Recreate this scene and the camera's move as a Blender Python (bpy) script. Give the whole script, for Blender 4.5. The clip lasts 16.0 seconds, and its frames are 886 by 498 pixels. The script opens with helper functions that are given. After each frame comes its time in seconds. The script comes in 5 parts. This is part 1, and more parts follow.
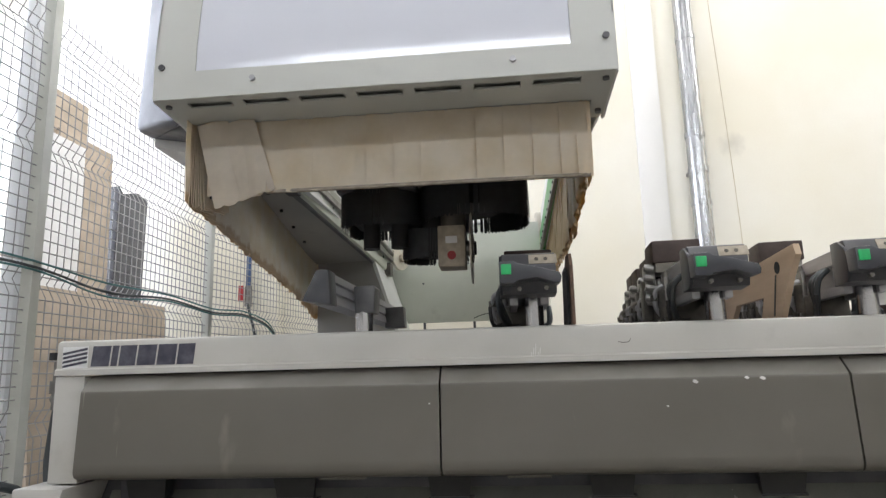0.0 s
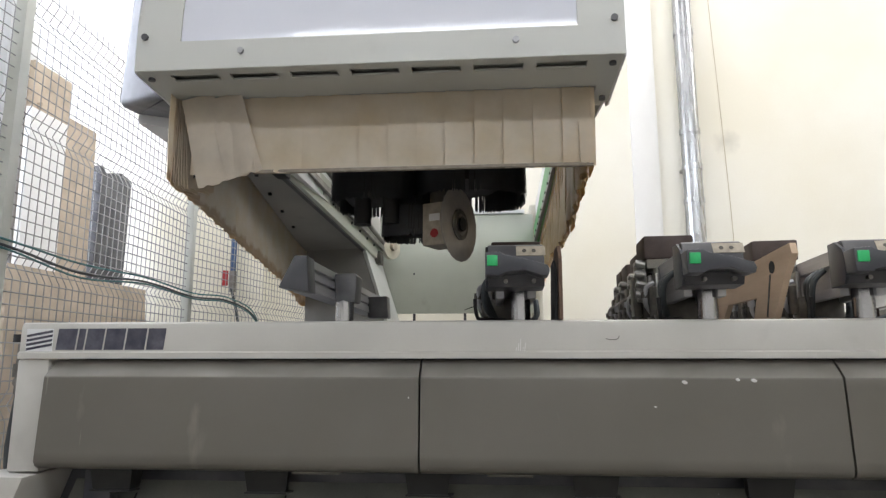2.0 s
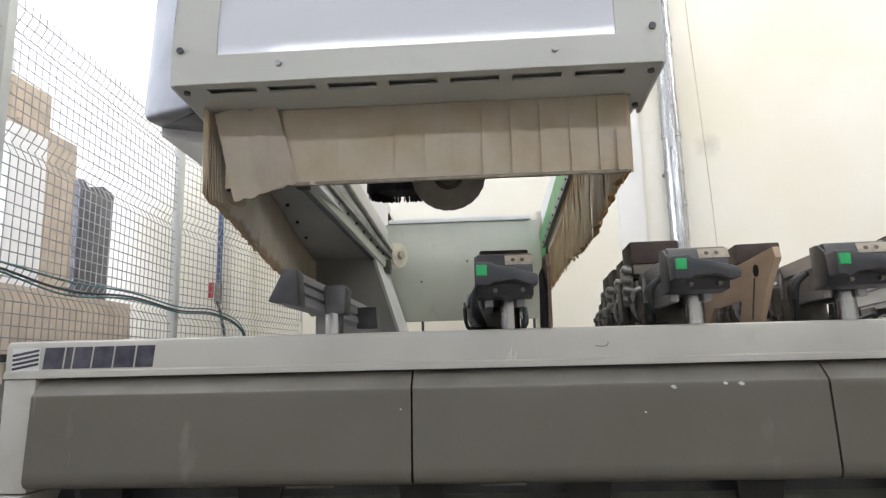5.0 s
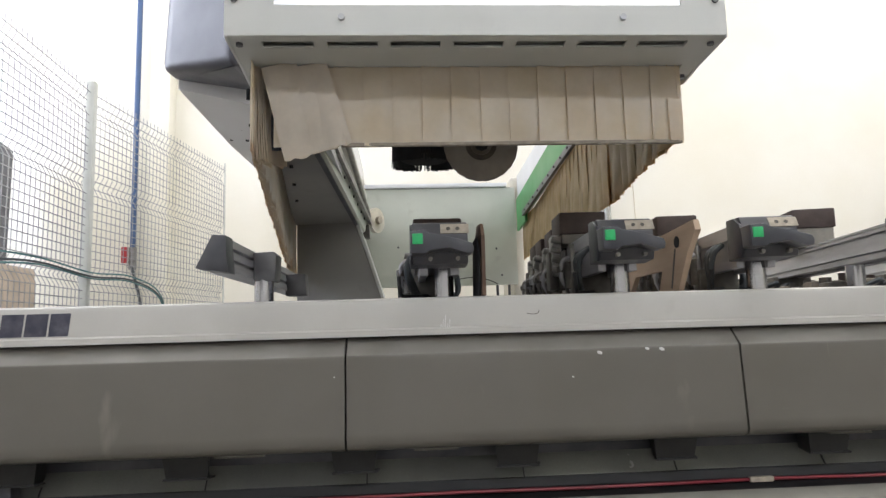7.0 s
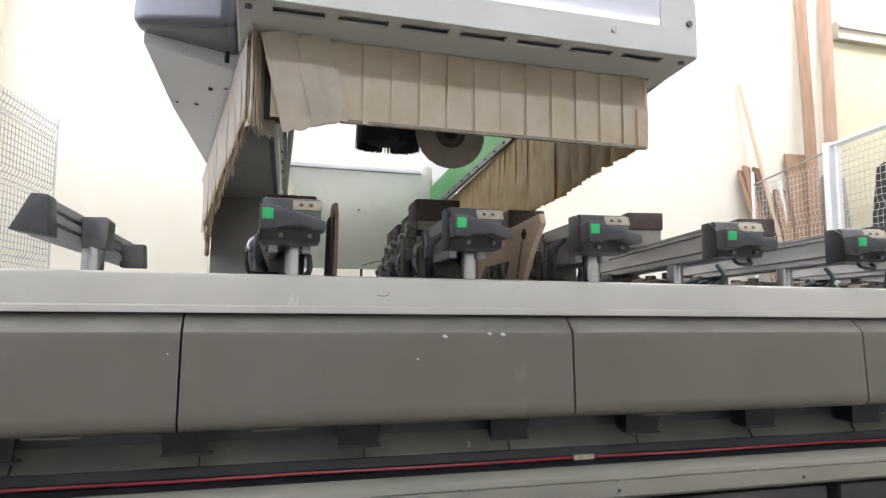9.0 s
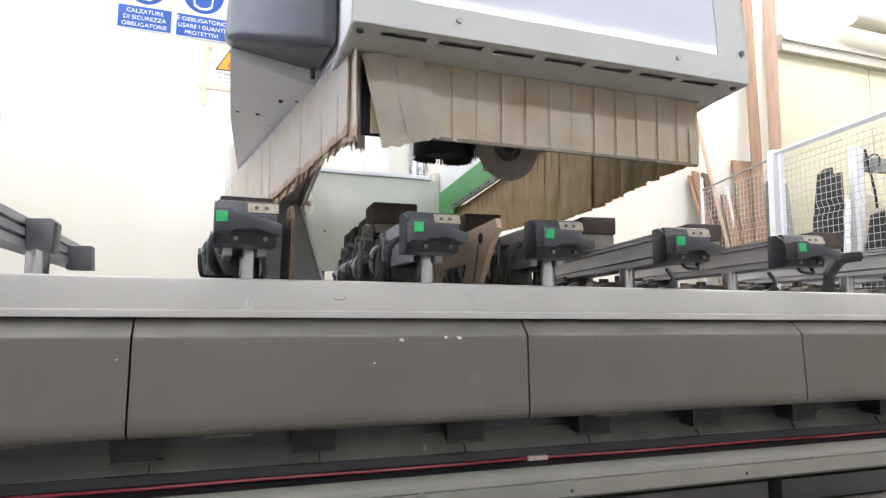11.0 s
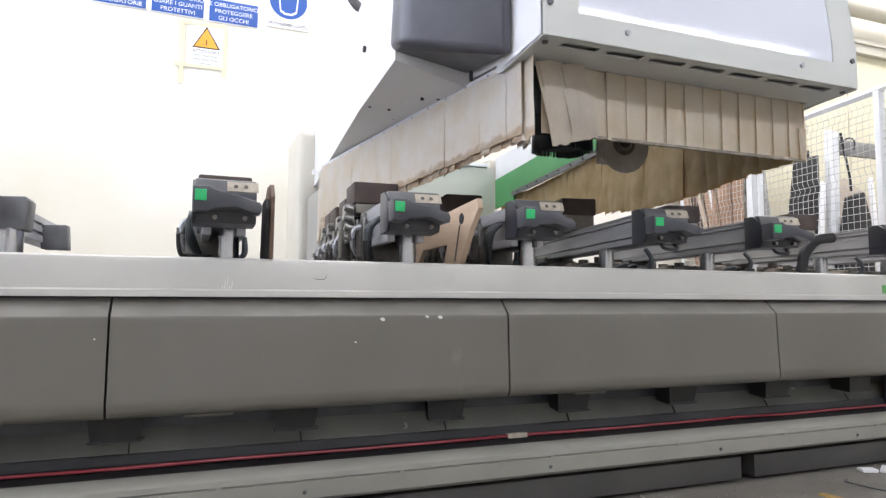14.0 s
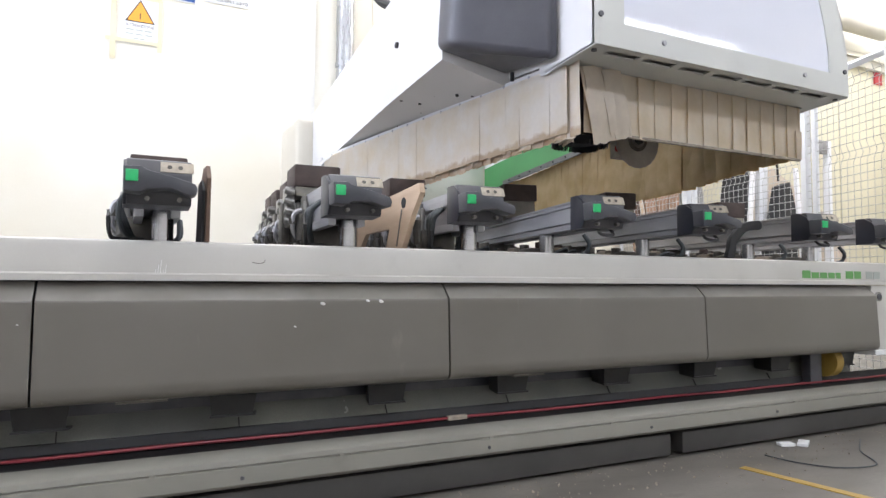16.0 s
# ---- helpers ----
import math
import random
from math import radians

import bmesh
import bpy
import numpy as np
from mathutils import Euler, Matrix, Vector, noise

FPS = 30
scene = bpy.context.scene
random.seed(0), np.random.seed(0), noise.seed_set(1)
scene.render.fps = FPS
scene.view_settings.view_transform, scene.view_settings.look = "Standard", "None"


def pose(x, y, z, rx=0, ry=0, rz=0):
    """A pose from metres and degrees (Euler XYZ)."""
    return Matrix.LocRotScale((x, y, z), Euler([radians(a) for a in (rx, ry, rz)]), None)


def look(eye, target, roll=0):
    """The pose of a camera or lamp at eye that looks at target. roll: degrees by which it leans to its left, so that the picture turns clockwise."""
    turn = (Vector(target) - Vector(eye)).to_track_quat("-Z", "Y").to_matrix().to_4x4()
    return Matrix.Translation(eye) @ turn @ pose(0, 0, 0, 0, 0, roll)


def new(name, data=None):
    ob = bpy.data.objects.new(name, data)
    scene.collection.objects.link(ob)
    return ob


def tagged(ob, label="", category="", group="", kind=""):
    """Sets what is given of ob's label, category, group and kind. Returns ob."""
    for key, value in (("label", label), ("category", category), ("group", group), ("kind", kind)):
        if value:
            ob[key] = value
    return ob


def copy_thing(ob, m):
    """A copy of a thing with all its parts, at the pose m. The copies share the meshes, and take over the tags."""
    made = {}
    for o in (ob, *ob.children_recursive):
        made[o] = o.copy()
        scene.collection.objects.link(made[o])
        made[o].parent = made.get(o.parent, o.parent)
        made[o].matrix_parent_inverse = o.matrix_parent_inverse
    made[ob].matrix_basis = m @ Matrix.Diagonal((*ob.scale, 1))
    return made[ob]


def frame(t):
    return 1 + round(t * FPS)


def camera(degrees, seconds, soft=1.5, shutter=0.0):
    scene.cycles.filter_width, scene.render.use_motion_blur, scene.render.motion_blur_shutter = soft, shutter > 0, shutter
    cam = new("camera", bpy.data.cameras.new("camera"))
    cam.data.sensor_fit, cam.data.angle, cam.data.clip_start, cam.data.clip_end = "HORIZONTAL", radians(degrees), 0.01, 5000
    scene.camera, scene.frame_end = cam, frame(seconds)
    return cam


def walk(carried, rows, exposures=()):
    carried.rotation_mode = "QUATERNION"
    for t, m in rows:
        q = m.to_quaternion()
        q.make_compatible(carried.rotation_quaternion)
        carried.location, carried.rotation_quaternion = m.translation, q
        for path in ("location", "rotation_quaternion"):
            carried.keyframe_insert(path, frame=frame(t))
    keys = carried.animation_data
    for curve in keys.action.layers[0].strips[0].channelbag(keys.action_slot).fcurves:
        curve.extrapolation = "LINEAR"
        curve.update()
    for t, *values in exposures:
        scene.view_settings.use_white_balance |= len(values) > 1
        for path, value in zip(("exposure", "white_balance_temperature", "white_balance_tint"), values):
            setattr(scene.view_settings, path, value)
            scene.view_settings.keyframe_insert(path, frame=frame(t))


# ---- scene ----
cam = camera(69.2, 16.0, soft=1.3, shutter=0.4)
# seconds, eye x y z, turn x y z
PATH = [
    (0, 0.197, -1.837, 0.645, 100.57, 1.53, 5.77),
    (0.5, 0.213, -1.825, 0.643, 99.34, 1.67, 6.35),
    (1, 0.204, -1.773, 0.653, 99.54, -0.75, 5.4),
    (1.5, 0.202, -1.764, 0.652, 99.6, -0.64, 4.72),
    (2, 0.208, -1.76, 0.652, 99.77, 0.02, 4.68),
    (2.5, 0.212, -1.766, 0.658, 100.16, -0.11, 5.07),
    (3, 0.208, -1.768, 0.665, 100, -0.08, 5.73),
    (3.5, 0.21, -1.769, 0.668, 100.15, 0.15, 5.2),
    (4, 0.209, -1.776, 0.666, 100.36, 0.53, 4.87),
    (6.5, 0.171, -1.764, 0.663, 98.71, 1.94, -0.99),
    (7, 0.165, -1.768, 0.669, 97.14, 1.65, -3.28),
    (7.5, 0.166, -1.765, 0.67, 95.79, 1.37, -6.21),
    (8, 0.181, -1.761, 0.67, 94.56, 0.99, -10.29),
    (8.5, 0.185, -1.76, 0.665, 95.11, 0.38, -13.04),
    (9, 0.189, -1.766, 0.654, 95.84, -0.42, -15.89),
    (9.5, 0.187, -1.772, 0.66, 95.97, -0.72, -17.26),
    (10, 0.19, -1.772, 0.662, 96.05, -0.66, -18.77),
    (12.5, 0.182, -1.786, 0.664, 95.54, -0.22, -20.14),
    (13, 0.185, -1.781, 0.659, 95.03, -0.19, -20.53),
    (13.5, 0.185, -1.78, 0.656, 94.8, -0.25, -20.93),
    (14, 0.187, -1.779, 0.656, 94.33, -0.3, -21.35),
    (14.5, 0.186, -1.787, 0.663, 94.77, -0.18, -22.05),
    (15, 0.19, -1.794, 0.664, 94.87, 0.01, -23.3),
    (15.5, 0.194, -1.792, 0.662, 94.19, -0.12, -24.52),
    (16, 0.196, -1.789, 0.654, 93.01, -0.32, -26.22)
]
walk(cam, [(t, pose(*row)) for t, *row in PATH], exposures=[(0, -0.40, 6480, 13), (2, -0.37, 6480, 13), (4, -0.43, 6450, 13), (7, -0.26, 6450, 14), (9, -0.04, 6400, 15), (12.5, -0.04, 6250, 16), (16, -0.04, 6200, 16)])

# ---- light: unseen skylights added to the hall's roof and a window bay in the side wall ----
world = bpy.data.worlds.new("daylight")
scene.world = world
world.use_nodes = True
sky = world.node_tree.nodes.new("ShaderNodeTexSky")
sky.sky_type, sky.sun_disc = "NISHITA", False
sky.sun_elevation, sky.sun_rotation = radians(40), radians(-70)
world.node_tree.links.new(sky.outputs[0], world.node_tree.nodes["Background"].inputs[0])
world.node_tree.nodes["Background"].inputs[1].default_value = 0.1


def area_light(name, m, w, h, watts, colour):
    data = bpy.data.lights.new(name, "AREA")
    data.shape, data.size, data.size_y, data.energy, data.color = "RECTANGLE", w, h, watts, colour
    ob = new(name, data)
    ob.matrix_world = m
    return ob


ROOF = 6.0
ADDED_SKYLIGHTS = [(-2.6, -1.6), (1.4, -1.6), (5.4, -1.6), (-2.6, 1.9), (1.4, 1.9), (5.4, 1.9), (8.6, 1.9)]
for sx, sy in ADDED_SKYLIGHTS:
    area_light("fill_glow", pose(sx, sy, ROOF - 0.02), 2.2, 1.2, 24 if sy < 0 else 152 if sx > 2 else 106, (0.97, 0.98, 1.0))
area_light("window_glow", look((-4.93, 1.0, 2.9), (0, 1.0, 2.4)), 4.6, 2.6, 270, (0.80, 0.87, 1.0))
area_light("window_glow", look((3.5, -5.95, 4.97), (3.5, 0, 1.6)), 11.6, 0.3, 175, (0.88, 0.94, 1.0))


# ---- materials ----
def mat(name, col, rough=0.5, metal=0.0, var=0.12, scale=5.0, bump=0.05, fine=120.0, tint=None, stretch=(1, 1, 1), soil=0.0, spec=0.5, scuff=0.0):
    """Noise at two sizes: broad patches of tint, fine grain in relief and gloss; soil: flecks of dirt."""
    m = bpy.data.materials.new(name)
    m.use_nodes = True
    nt = m.node_tree
    b = nt.nodes["Principled BSDF"]
    tc = nt.nodes.new("ShaderNodeTexCoord")
    mp = nt.nodes.new("ShaderNodeMapping")
    mp.inputs["Scale"].default_value = stretch
    nt.links.new(tc.outputs["Object"], mp.inputs[0])

    def noise_tex(s, detail=4.0):
        n = nt.nodes.new("ShaderNodeTexNoise")
        n.inputs["Scale"].default_value, n.inputs["Detail"].default_value = s, detail
        nt.links.new(mp.outputs[0], n.inputs["Vector"])
        return n.outputs["Fac"]

    def mix(fac, a, c):
        x = nt.nodes.new("ShaderNodeMix")
        x.data_type = "RGBA"
        for sock, v in ((x.inputs[0], fac), (x.inputs[6], a), (x.inputs[7], c)):
            if isinstance(v, tuple):
                sock.default_value = (*v, 1)
            elif isinstance(v, float):
                sock.default_value = v
            else:
                nt.links.new(v, sock)
        return x.outputs[2]

    def ramp(fac, lo, hi):
        r = nt.nodes.new("ShaderNodeMapRange")
        r.inputs[1].default_value, r.inputs[2].default_value = lo, hi
        nt.links.new(fac, r.inputs[0])
        return r.outputs[0]

    col = tuple(col)
    other = tuple(tint) if tint else tuple(max(0.0, c * (1 - 2 * var)) for c in col)
    base = mix(ramp(noise_tex(scale), 0.35, 0.7), col, other)
    base = mix(ramp(noise_tex(fine, 3.0), 0.3, 0.75), base, mix(var, base, tuple(c * 0.6 for c in col)))
    if soil:
        base = mix(ramp(noise_tex(scale * 3.7, 6.0), 0.62, 0.62 + 0.2 / soil), base, (0.10, 0.085, 0.065))
    if scuff:
        # pale rubbed smears, taller than wide, and thin slanting scratches
        for sc, rot, lo, hi, amt in (((9, 9, 3.5), 0.0, 0.66, 0.82, 0.35), ((55, 55, 2.2), 0.35, 0.73, 0.80, 0.45), ((2.6, 2.6, 60), 0.05, 0.74, 0.80, 0.3)):
            m2 = nt.nodes.new("ShaderNodeMapping")
            m2.inputs["Scale"].default_value, m2.inputs["Rotation"].default_value = sc, (0, rot, 0)
            nt.links.new(tc.outputs["Object"], m2.inputs[0])
            n2 = nt.nodes.new("ShaderNodeTexNoise")
            n2.inputs["Scale"].default_value, n2.inputs["Detail"].default_value = 1.0, 5.0
            nt.links.new(m2.outputs[0], n2.inputs["Vector"])
            k = nt.nodes.new("ShaderNodeMath")
            k.operation = "MULTIPLY"
            nt.links.new(ramp(n2.outputs["Fac"], lo, hi), k.inputs[0])
            k.inputs[1].default_value = amt * scuff * 2
            base = mix(k.outputs[0], base, tuple(min(0.8, c * 2.1 + 0.03) for c in col))
    nt.links.new(base, b.inputs["Base Color"])
    rr = nt.nodes.new("ShaderNodeMapRange")
    rr.inputs[3].default_value, rr.inputs[4].default_value = max(0.03, rough - 0.1), min(1, rough + 0.12)
    nt.links.new(noise_tex(scale * 2.3), rr.inputs[0])
    nt.links.new(rr.outputs[0], b.inputs["Roughness"])
    b.inputs["Metallic"].default_value = metal
    b.inputs["Specular IOR Level"].default_value = spec
    if bump:
        bp = nt.nodes.new("ShaderNodeBump")
        bp.inputs["Strength"].default_value, bp.inputs["Distance"].default_value = bump, 0.002
        nt.links.new(noise_tex(fine), bp.inputs["Height"])
        nt.links.new(bp.outputs[0], b.inputs["Normal"])
    return m


def glow(name, col, strength):
    m = bpy.data.materials.new(name)
    m.use_nodes = True
    b = m.node_tree.nodes["Principled BSDF"]
    b.inputs["Base Color"].default_value = (*col, 1)
    b.inputs["Emission Color"].default_value, b.inputs["Emission Strength"].default_value = (*col, 1), strength
    return m


WALL = mat("limewashed_wall", (0.76, 0.72, 0.60), 0.85, var=0.04, scale=0.9, bump=0.15, fine=60, tint=(0.82, 0.80, 0.72))
WALL_WHITE = mat("white_wall", (0.82, 0.81, 0.78), 0.85, var=0.04, scale=0.8, bump=0.12, fine=60)
CEIL = mat("roof_slab", (0.72, 0.72, 0.70), 0.9, var=0.06, scale=0.6)
FLOOR = mat("concrete_floor", (0.19, 0.175, 0.15), 0.72, var=0.3, scale=2.6, bump=0.35, fine=70, soil=0.9, stretch=(0.7, 1.6, 1), tint=(0.12, 0.108, 0.09))
LIGHT_GREY = mat("light_grey_paint", (0.57, 0.555, 0.515), 0.42, var=0.06, scale=3, bump=0.04, fine=250, soil=0.12)
HOOD_GREY = mat("hood_grey_paint", (0.60, 0.61, 0.58), 0.40, var=0.05, scale=2.5, bump=0.04, fine=250, soil=0.08)
ARM_WHITE = mat("arm_white_paint", (0.74, 0.74, 0.74), 0.38, var=0.04, scale=2, bump=0.03, fine=250, soil=0.06)
PANEL = mat("panel_grey_brown", (0.138, 0.128, 0.106), 0.33, var=0.10, scale=2.2, bump=0.10, fine=420, tint=(0.163, 0.152, 0.130), scuff=0.85)
SILL = mat("sill_grey_paint", (0.27, 0.26, 0.225), 0.45, var=0.08, scale=3, bump=0.06, fine=200, soil=0.3)
# dark plinth paint, taken darker for the shadow of the sill's overhang
PLINTH = mat("shaded_plinth", (0.075, 0.071, 0.066), 0.5, var=0.15, scale=4, bump=0.1, soil=0.3)
# pale mottling in the colour stands in for blurred reflections on the plate
PLATE = mat("kick_plate_sheen", (0.30, 0.31, 0.29), 0.22, 0.4, var=0.2, scale=3.5, bump=0.02, fine=200, tint=(0.42, 0.43, 0.38))
DARK = mat("dark_grey_plastic", (0.050, 0.052, 0.062), 0.36, var=0.2, scale=9, bump=0.12, fine=300, tint=(0.10, 0.10, 0.108), scuff=0.6)
BOX_GREY = mat("box_grey_plastic", (0.085, 0.085, 0.10), 0.36, var=0.15, scale=6, bump=0.1, fine=260, tint=(0.12, 0.12, 0.135), scuff=0.8)
BLACK = mat("black_rubber", (0.015, 0.015, 0.016), 0.6, var=0.2)
BRISTLE = mat("black_bristle", (0.026, 0.029, 0.034), 0.42, var=0.2, scale=30)
ALU = mat("brushed_aluminium", (0.50, 0.50, 0.52), 0.42, 0.45, var=0.12, scale=5, stretch=(6, 0.6, 6), bump=0.05, soil=0.2)
CHROME = mat("chromed_steel", (0.50, 0.50, 0.51), 0.20, 1.0, var=0.06, scale=12, bump=0.0)
STEEL = mat("worn_steel", (0.34, 0.33, 0.31), 0.38, 0.9, var=0.25, scale=14, bump=0.1)
BLADE = mat("saw_blade_steel", (0.42, 0.40, 0.37), 0.42, 0.4, var=0.1, scale=20, bump=0.03)
GREASY = mat("greasy_dark_metal", (0.09, 0.085, 0.075), 0.5, 0.3, var=0.35, scale=22, bump=0.25, fine=90, tint=(0.17, 0.155, 0.13))
BROWN = mat("brown_vacuum_rubber", (0.050, 0.032, 0.027), 0.6, var=0.3, scale=14, bump=0.2, tint=(0.085, 0.06, 0.05))
GREEN = mat("green_plastic", (0.02, 0.52, 0.16), 0.4, var=0.08, scale=60)
GREEN_PANEL = mat("green_paint", (0.09, 0.34, 0.12), 0.42, var=0.08, scale=3)
PLY = mat("birch_plywood", (0.62, 0.47, 0.33), 0.55, var=0.12, scale=5, stretch=(1, 1, 5), bump=0.1, tint=(0.52, 0.38, 0.26))
PLY_EDGE = mat("dark_plywood", (0.16, 0.095, 0.06), 0.6, var=0.2, scale=8, stretch=(1, 1, 6))
TIMBER = mat("sawn_timber", (0.36, 0.22, 0.135), 0.65, var=0.15, scale=4, stretch=(8, 8, 0.6), bump=0.15)
TIMBER_PINK = mat("pink_timber", (0.44, 0.29, 0.21), 0.65, var=0.12, scale=4, stretch=(8, 8, 0.6), bump=0.15)
BOARD = mat("chipboard", (0.55, 0.46, 0.36), 0.7, var=0.12, scale=6, bump=0.2, fine=160)
GREY_BOARD = mat("grey_board", (0.30, 0.29, 0.28), 0.6, var=0.15, scale=4)
WIRE = mat("galvanised_wire", (0.36, 0.36, 0.355), 0.5, 0.2, var=0.1, scale=8)
WIRE_PALE = mat("pale_wire", (0.55, 0.55, 0.52), 0.5, 0.1, var=0.1, scale=8)
POST_PAINT = mat("fence_post_paint", (0.58, 0.59, 0.54), 0.45, 0.1, var=0.08, scale=6)
WHITE_FRAME = mat("white_frame_paint", (0.76, 0.77, 0.78), 0.4, var=0.05)
PIPE = mat("galvanised_downpipe", (0.48, 0.49, 0.50), 0.26, 0.9, var=0.12, scale=4, stretch=(4, 4, 0.7))
RED = mat("red_cable", (0.26, 0.035, 0.045), 0.4, var=0.1)
BACK_PLATE = mat("back_plate_paint", (0.56, 0.585, 0.51), 0.45, var=0.07, scale=2.5, bump=0.05, soil=0.25)
RED_PAINT = mat("red_paint", (0.42, 0.03, 0.035), 0.4, var=0.05)
BLUE_PIPE = mat("blue_pipe", (0.05, 0.10, 0.22), 0.4, var=0.1)
BLUE_SIGN = mat("sign_blue", (0.02, 0.09, 0.36), 0.35, var=0.03)
SIGN_WHITE = mat("sign_white", (0.80, 0.80, 0.80), 0.4, var=0.02)
SIGN_ORANGE = mat("sign_orange", (0.85, 0.36, 0.03), 0.4, var=0.03)
TAPE = mat("yellowed_tape", (0.78, 0.71, 0.48), 0.5, var=0.1)
INK = mat("black_print", (0.02, 0.02, 0.022), 0.5, var=0.05)
LOGO_INK = mat("logo_print", (0.05, 0.05, 0.075), 0.45, var=0.3, scale=25, tint=(0.12, 0.12, 0.15))
GREEN_INK = mat("green_print", (0.13, 0.36, 0.10), 0.4, var=0.05)
PALE_INK = mat("pale_print", (0.42, 0.46, 0.42), 0.4, var=0.05)
LABEL = mat("old_paper_label", (0.50, 0.44, 0.35), 0.6, var=0.15, scale=40)
CHIP = mat("bare_chip", (0.75, 0.74, 0.72), 0.6, var=0.05)
CABLE = mat("grey_cable", (0.06, 0.07, 0.075), 0.5, var=0.1)
TEAL_CABLE = mat("teal_cable", (0.06, 0.19, 0.19), 0.5, var=0.1)
BRACKET = mat("bracket_black_paint", (0.028, 0.028, 0.027), 0.5, var=0.2, scale=14, bump=0.12, soil=0.15)
NAVY = mat("navy_black_plastic", (0.030, 0.032, 0.044), 0.32, var=0.2, scale=9, bump=0.08, fine=300, scuff=0.2)
BLOCK_FOOT = mat("dusty_block_foot", (0.20, 0.19, 0.165), 0.6, 0.2, var=0.2, scale=20, bump=0.2, tint=(0.28, 0.26, 0.22))
YELLOW = mat("yellow_paint", (0.42, 0.27, 0.05), 0.5, var=0.12, scale=12, soil=0.2)
# grey darkened so the shade under the arm is held in the colour
SHADED_GREY = mat("shaded_inner_grey", (0.30, 0.295, 0.275), 0.5, var=0.10, scale=2.5, bump=0.05, fine=200, tint=(0.36, 0.35, 0.32), soil=0.25)
PULLEY = mat("aged_plastic", (0.62, 0.58, 0.47), 0.35, var=0.12, scale=20)
RAIL_GREY = mat("rail_grey_metal", (0.20, 0.20, 0.205), 0.42, 0.4, var=0.15, scale=12, bump=0.05)
BRACKET_GREY = mat("worn_grey_casting", (0.17, 0.17, 0.175), 0.42, 0.3, var=0.2, scale=12, bump=0.12)
CRACK = mat("tan_crack_filler", (0.55, 0.47, 0.33), 0.9, var=0.2, scale=8, tint=(0.70, 0.64, 0.50))
BEIGE = mat("beige_cover", (0.62, 0.59, 0.50), 0.45, var=0.06, scale=2)
DUST = mat("wood_dust", (0.36, 0.31, 0.25), 0.9, var=0.2, scale=30)


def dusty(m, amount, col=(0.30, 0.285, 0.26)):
    """Settled dust, with light on upward faces also painted in, broken up by noise."""
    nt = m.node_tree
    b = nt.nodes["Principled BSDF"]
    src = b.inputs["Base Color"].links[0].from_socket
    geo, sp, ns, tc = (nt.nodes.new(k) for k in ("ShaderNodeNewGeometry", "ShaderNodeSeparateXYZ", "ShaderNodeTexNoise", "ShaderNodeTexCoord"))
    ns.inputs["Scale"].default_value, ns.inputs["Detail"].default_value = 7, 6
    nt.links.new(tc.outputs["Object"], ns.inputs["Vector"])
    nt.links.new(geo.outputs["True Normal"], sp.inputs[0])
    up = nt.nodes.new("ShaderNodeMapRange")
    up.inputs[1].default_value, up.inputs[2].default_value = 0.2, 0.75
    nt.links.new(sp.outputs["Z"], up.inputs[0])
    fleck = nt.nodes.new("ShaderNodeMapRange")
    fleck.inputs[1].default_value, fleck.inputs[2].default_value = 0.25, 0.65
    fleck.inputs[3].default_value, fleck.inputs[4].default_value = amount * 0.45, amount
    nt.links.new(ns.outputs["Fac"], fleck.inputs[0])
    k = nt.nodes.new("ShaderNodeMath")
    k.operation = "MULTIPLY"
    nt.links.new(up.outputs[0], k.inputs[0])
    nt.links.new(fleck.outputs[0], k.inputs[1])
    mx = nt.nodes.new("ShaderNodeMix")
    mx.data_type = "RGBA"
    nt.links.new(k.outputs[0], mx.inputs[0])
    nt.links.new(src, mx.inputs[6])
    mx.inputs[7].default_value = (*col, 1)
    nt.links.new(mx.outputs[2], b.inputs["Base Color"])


def stained(m, centre, radius, col, amount):
    """A soft round smudge about a point of the place."""
    nt = m.node_tree
    b = nt.nodes["Principled BSDF"]
    src = b.inputs["Base Color"].links[0].from_socket
    tc, ns = nt.nodes.new("ShaderNodeTexCoord"), nt.nodes.new("ShaderNodeTexNoise")
    ns.inputs["Scale"].default_value = 14
    nt.links.new(tc.outputs["Object"], ns.inputs["Vector"])
    d = nt.nodes.new("ShaderNodeVectorMath")
    d.operation = "DISTANCE"
    nt.links.new(tc.outputs["Object"], d.inputs[0])
    d.inputs[1].default_value = centre
    wob = nt.nodes.new("ShaderNodeMath")
    wob.operation = "MULTIPLY_ADD"
    nt.links.new(ns.outputs["Fac"], wob.inputs[0])
    wob.inputs[1].default_value = radius
    nt.links.new(d.outputs["Value"], wob.inputs[2])
    mr = nt.nodes.new("ShaderNodeMapRange")
    mr.inputs[1].default_value, mr.inputs[2].default_value = radius * 0.6, radius * 1.6
    mr.inputs[3].default_value, mr.inputs[4].default_value = amount, 0.0
    nt.links.new(wob.outputs[0], mr.inputs[0])
    mx = nt.nodes.new("ShaderNodeMix")
    mx.data_type = "RGBA"
    nt.links.new(mr.outputs[0], mx.inputs[0])
    nt.links.new(src, mx.inputs[6])
    mx.inputs[7].default_value = (*col, 1)
    nt.links.new(mx.outputs[2], b.inputs["Base Color"])


stained(WALL, (2.17, 3.6, 2.46), 0.11, (0.36, 0.34, 0.29), 0.40)
# paler tops: dust plus the light on panel chamfers and handle heads
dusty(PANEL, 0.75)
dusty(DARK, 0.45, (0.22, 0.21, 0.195))


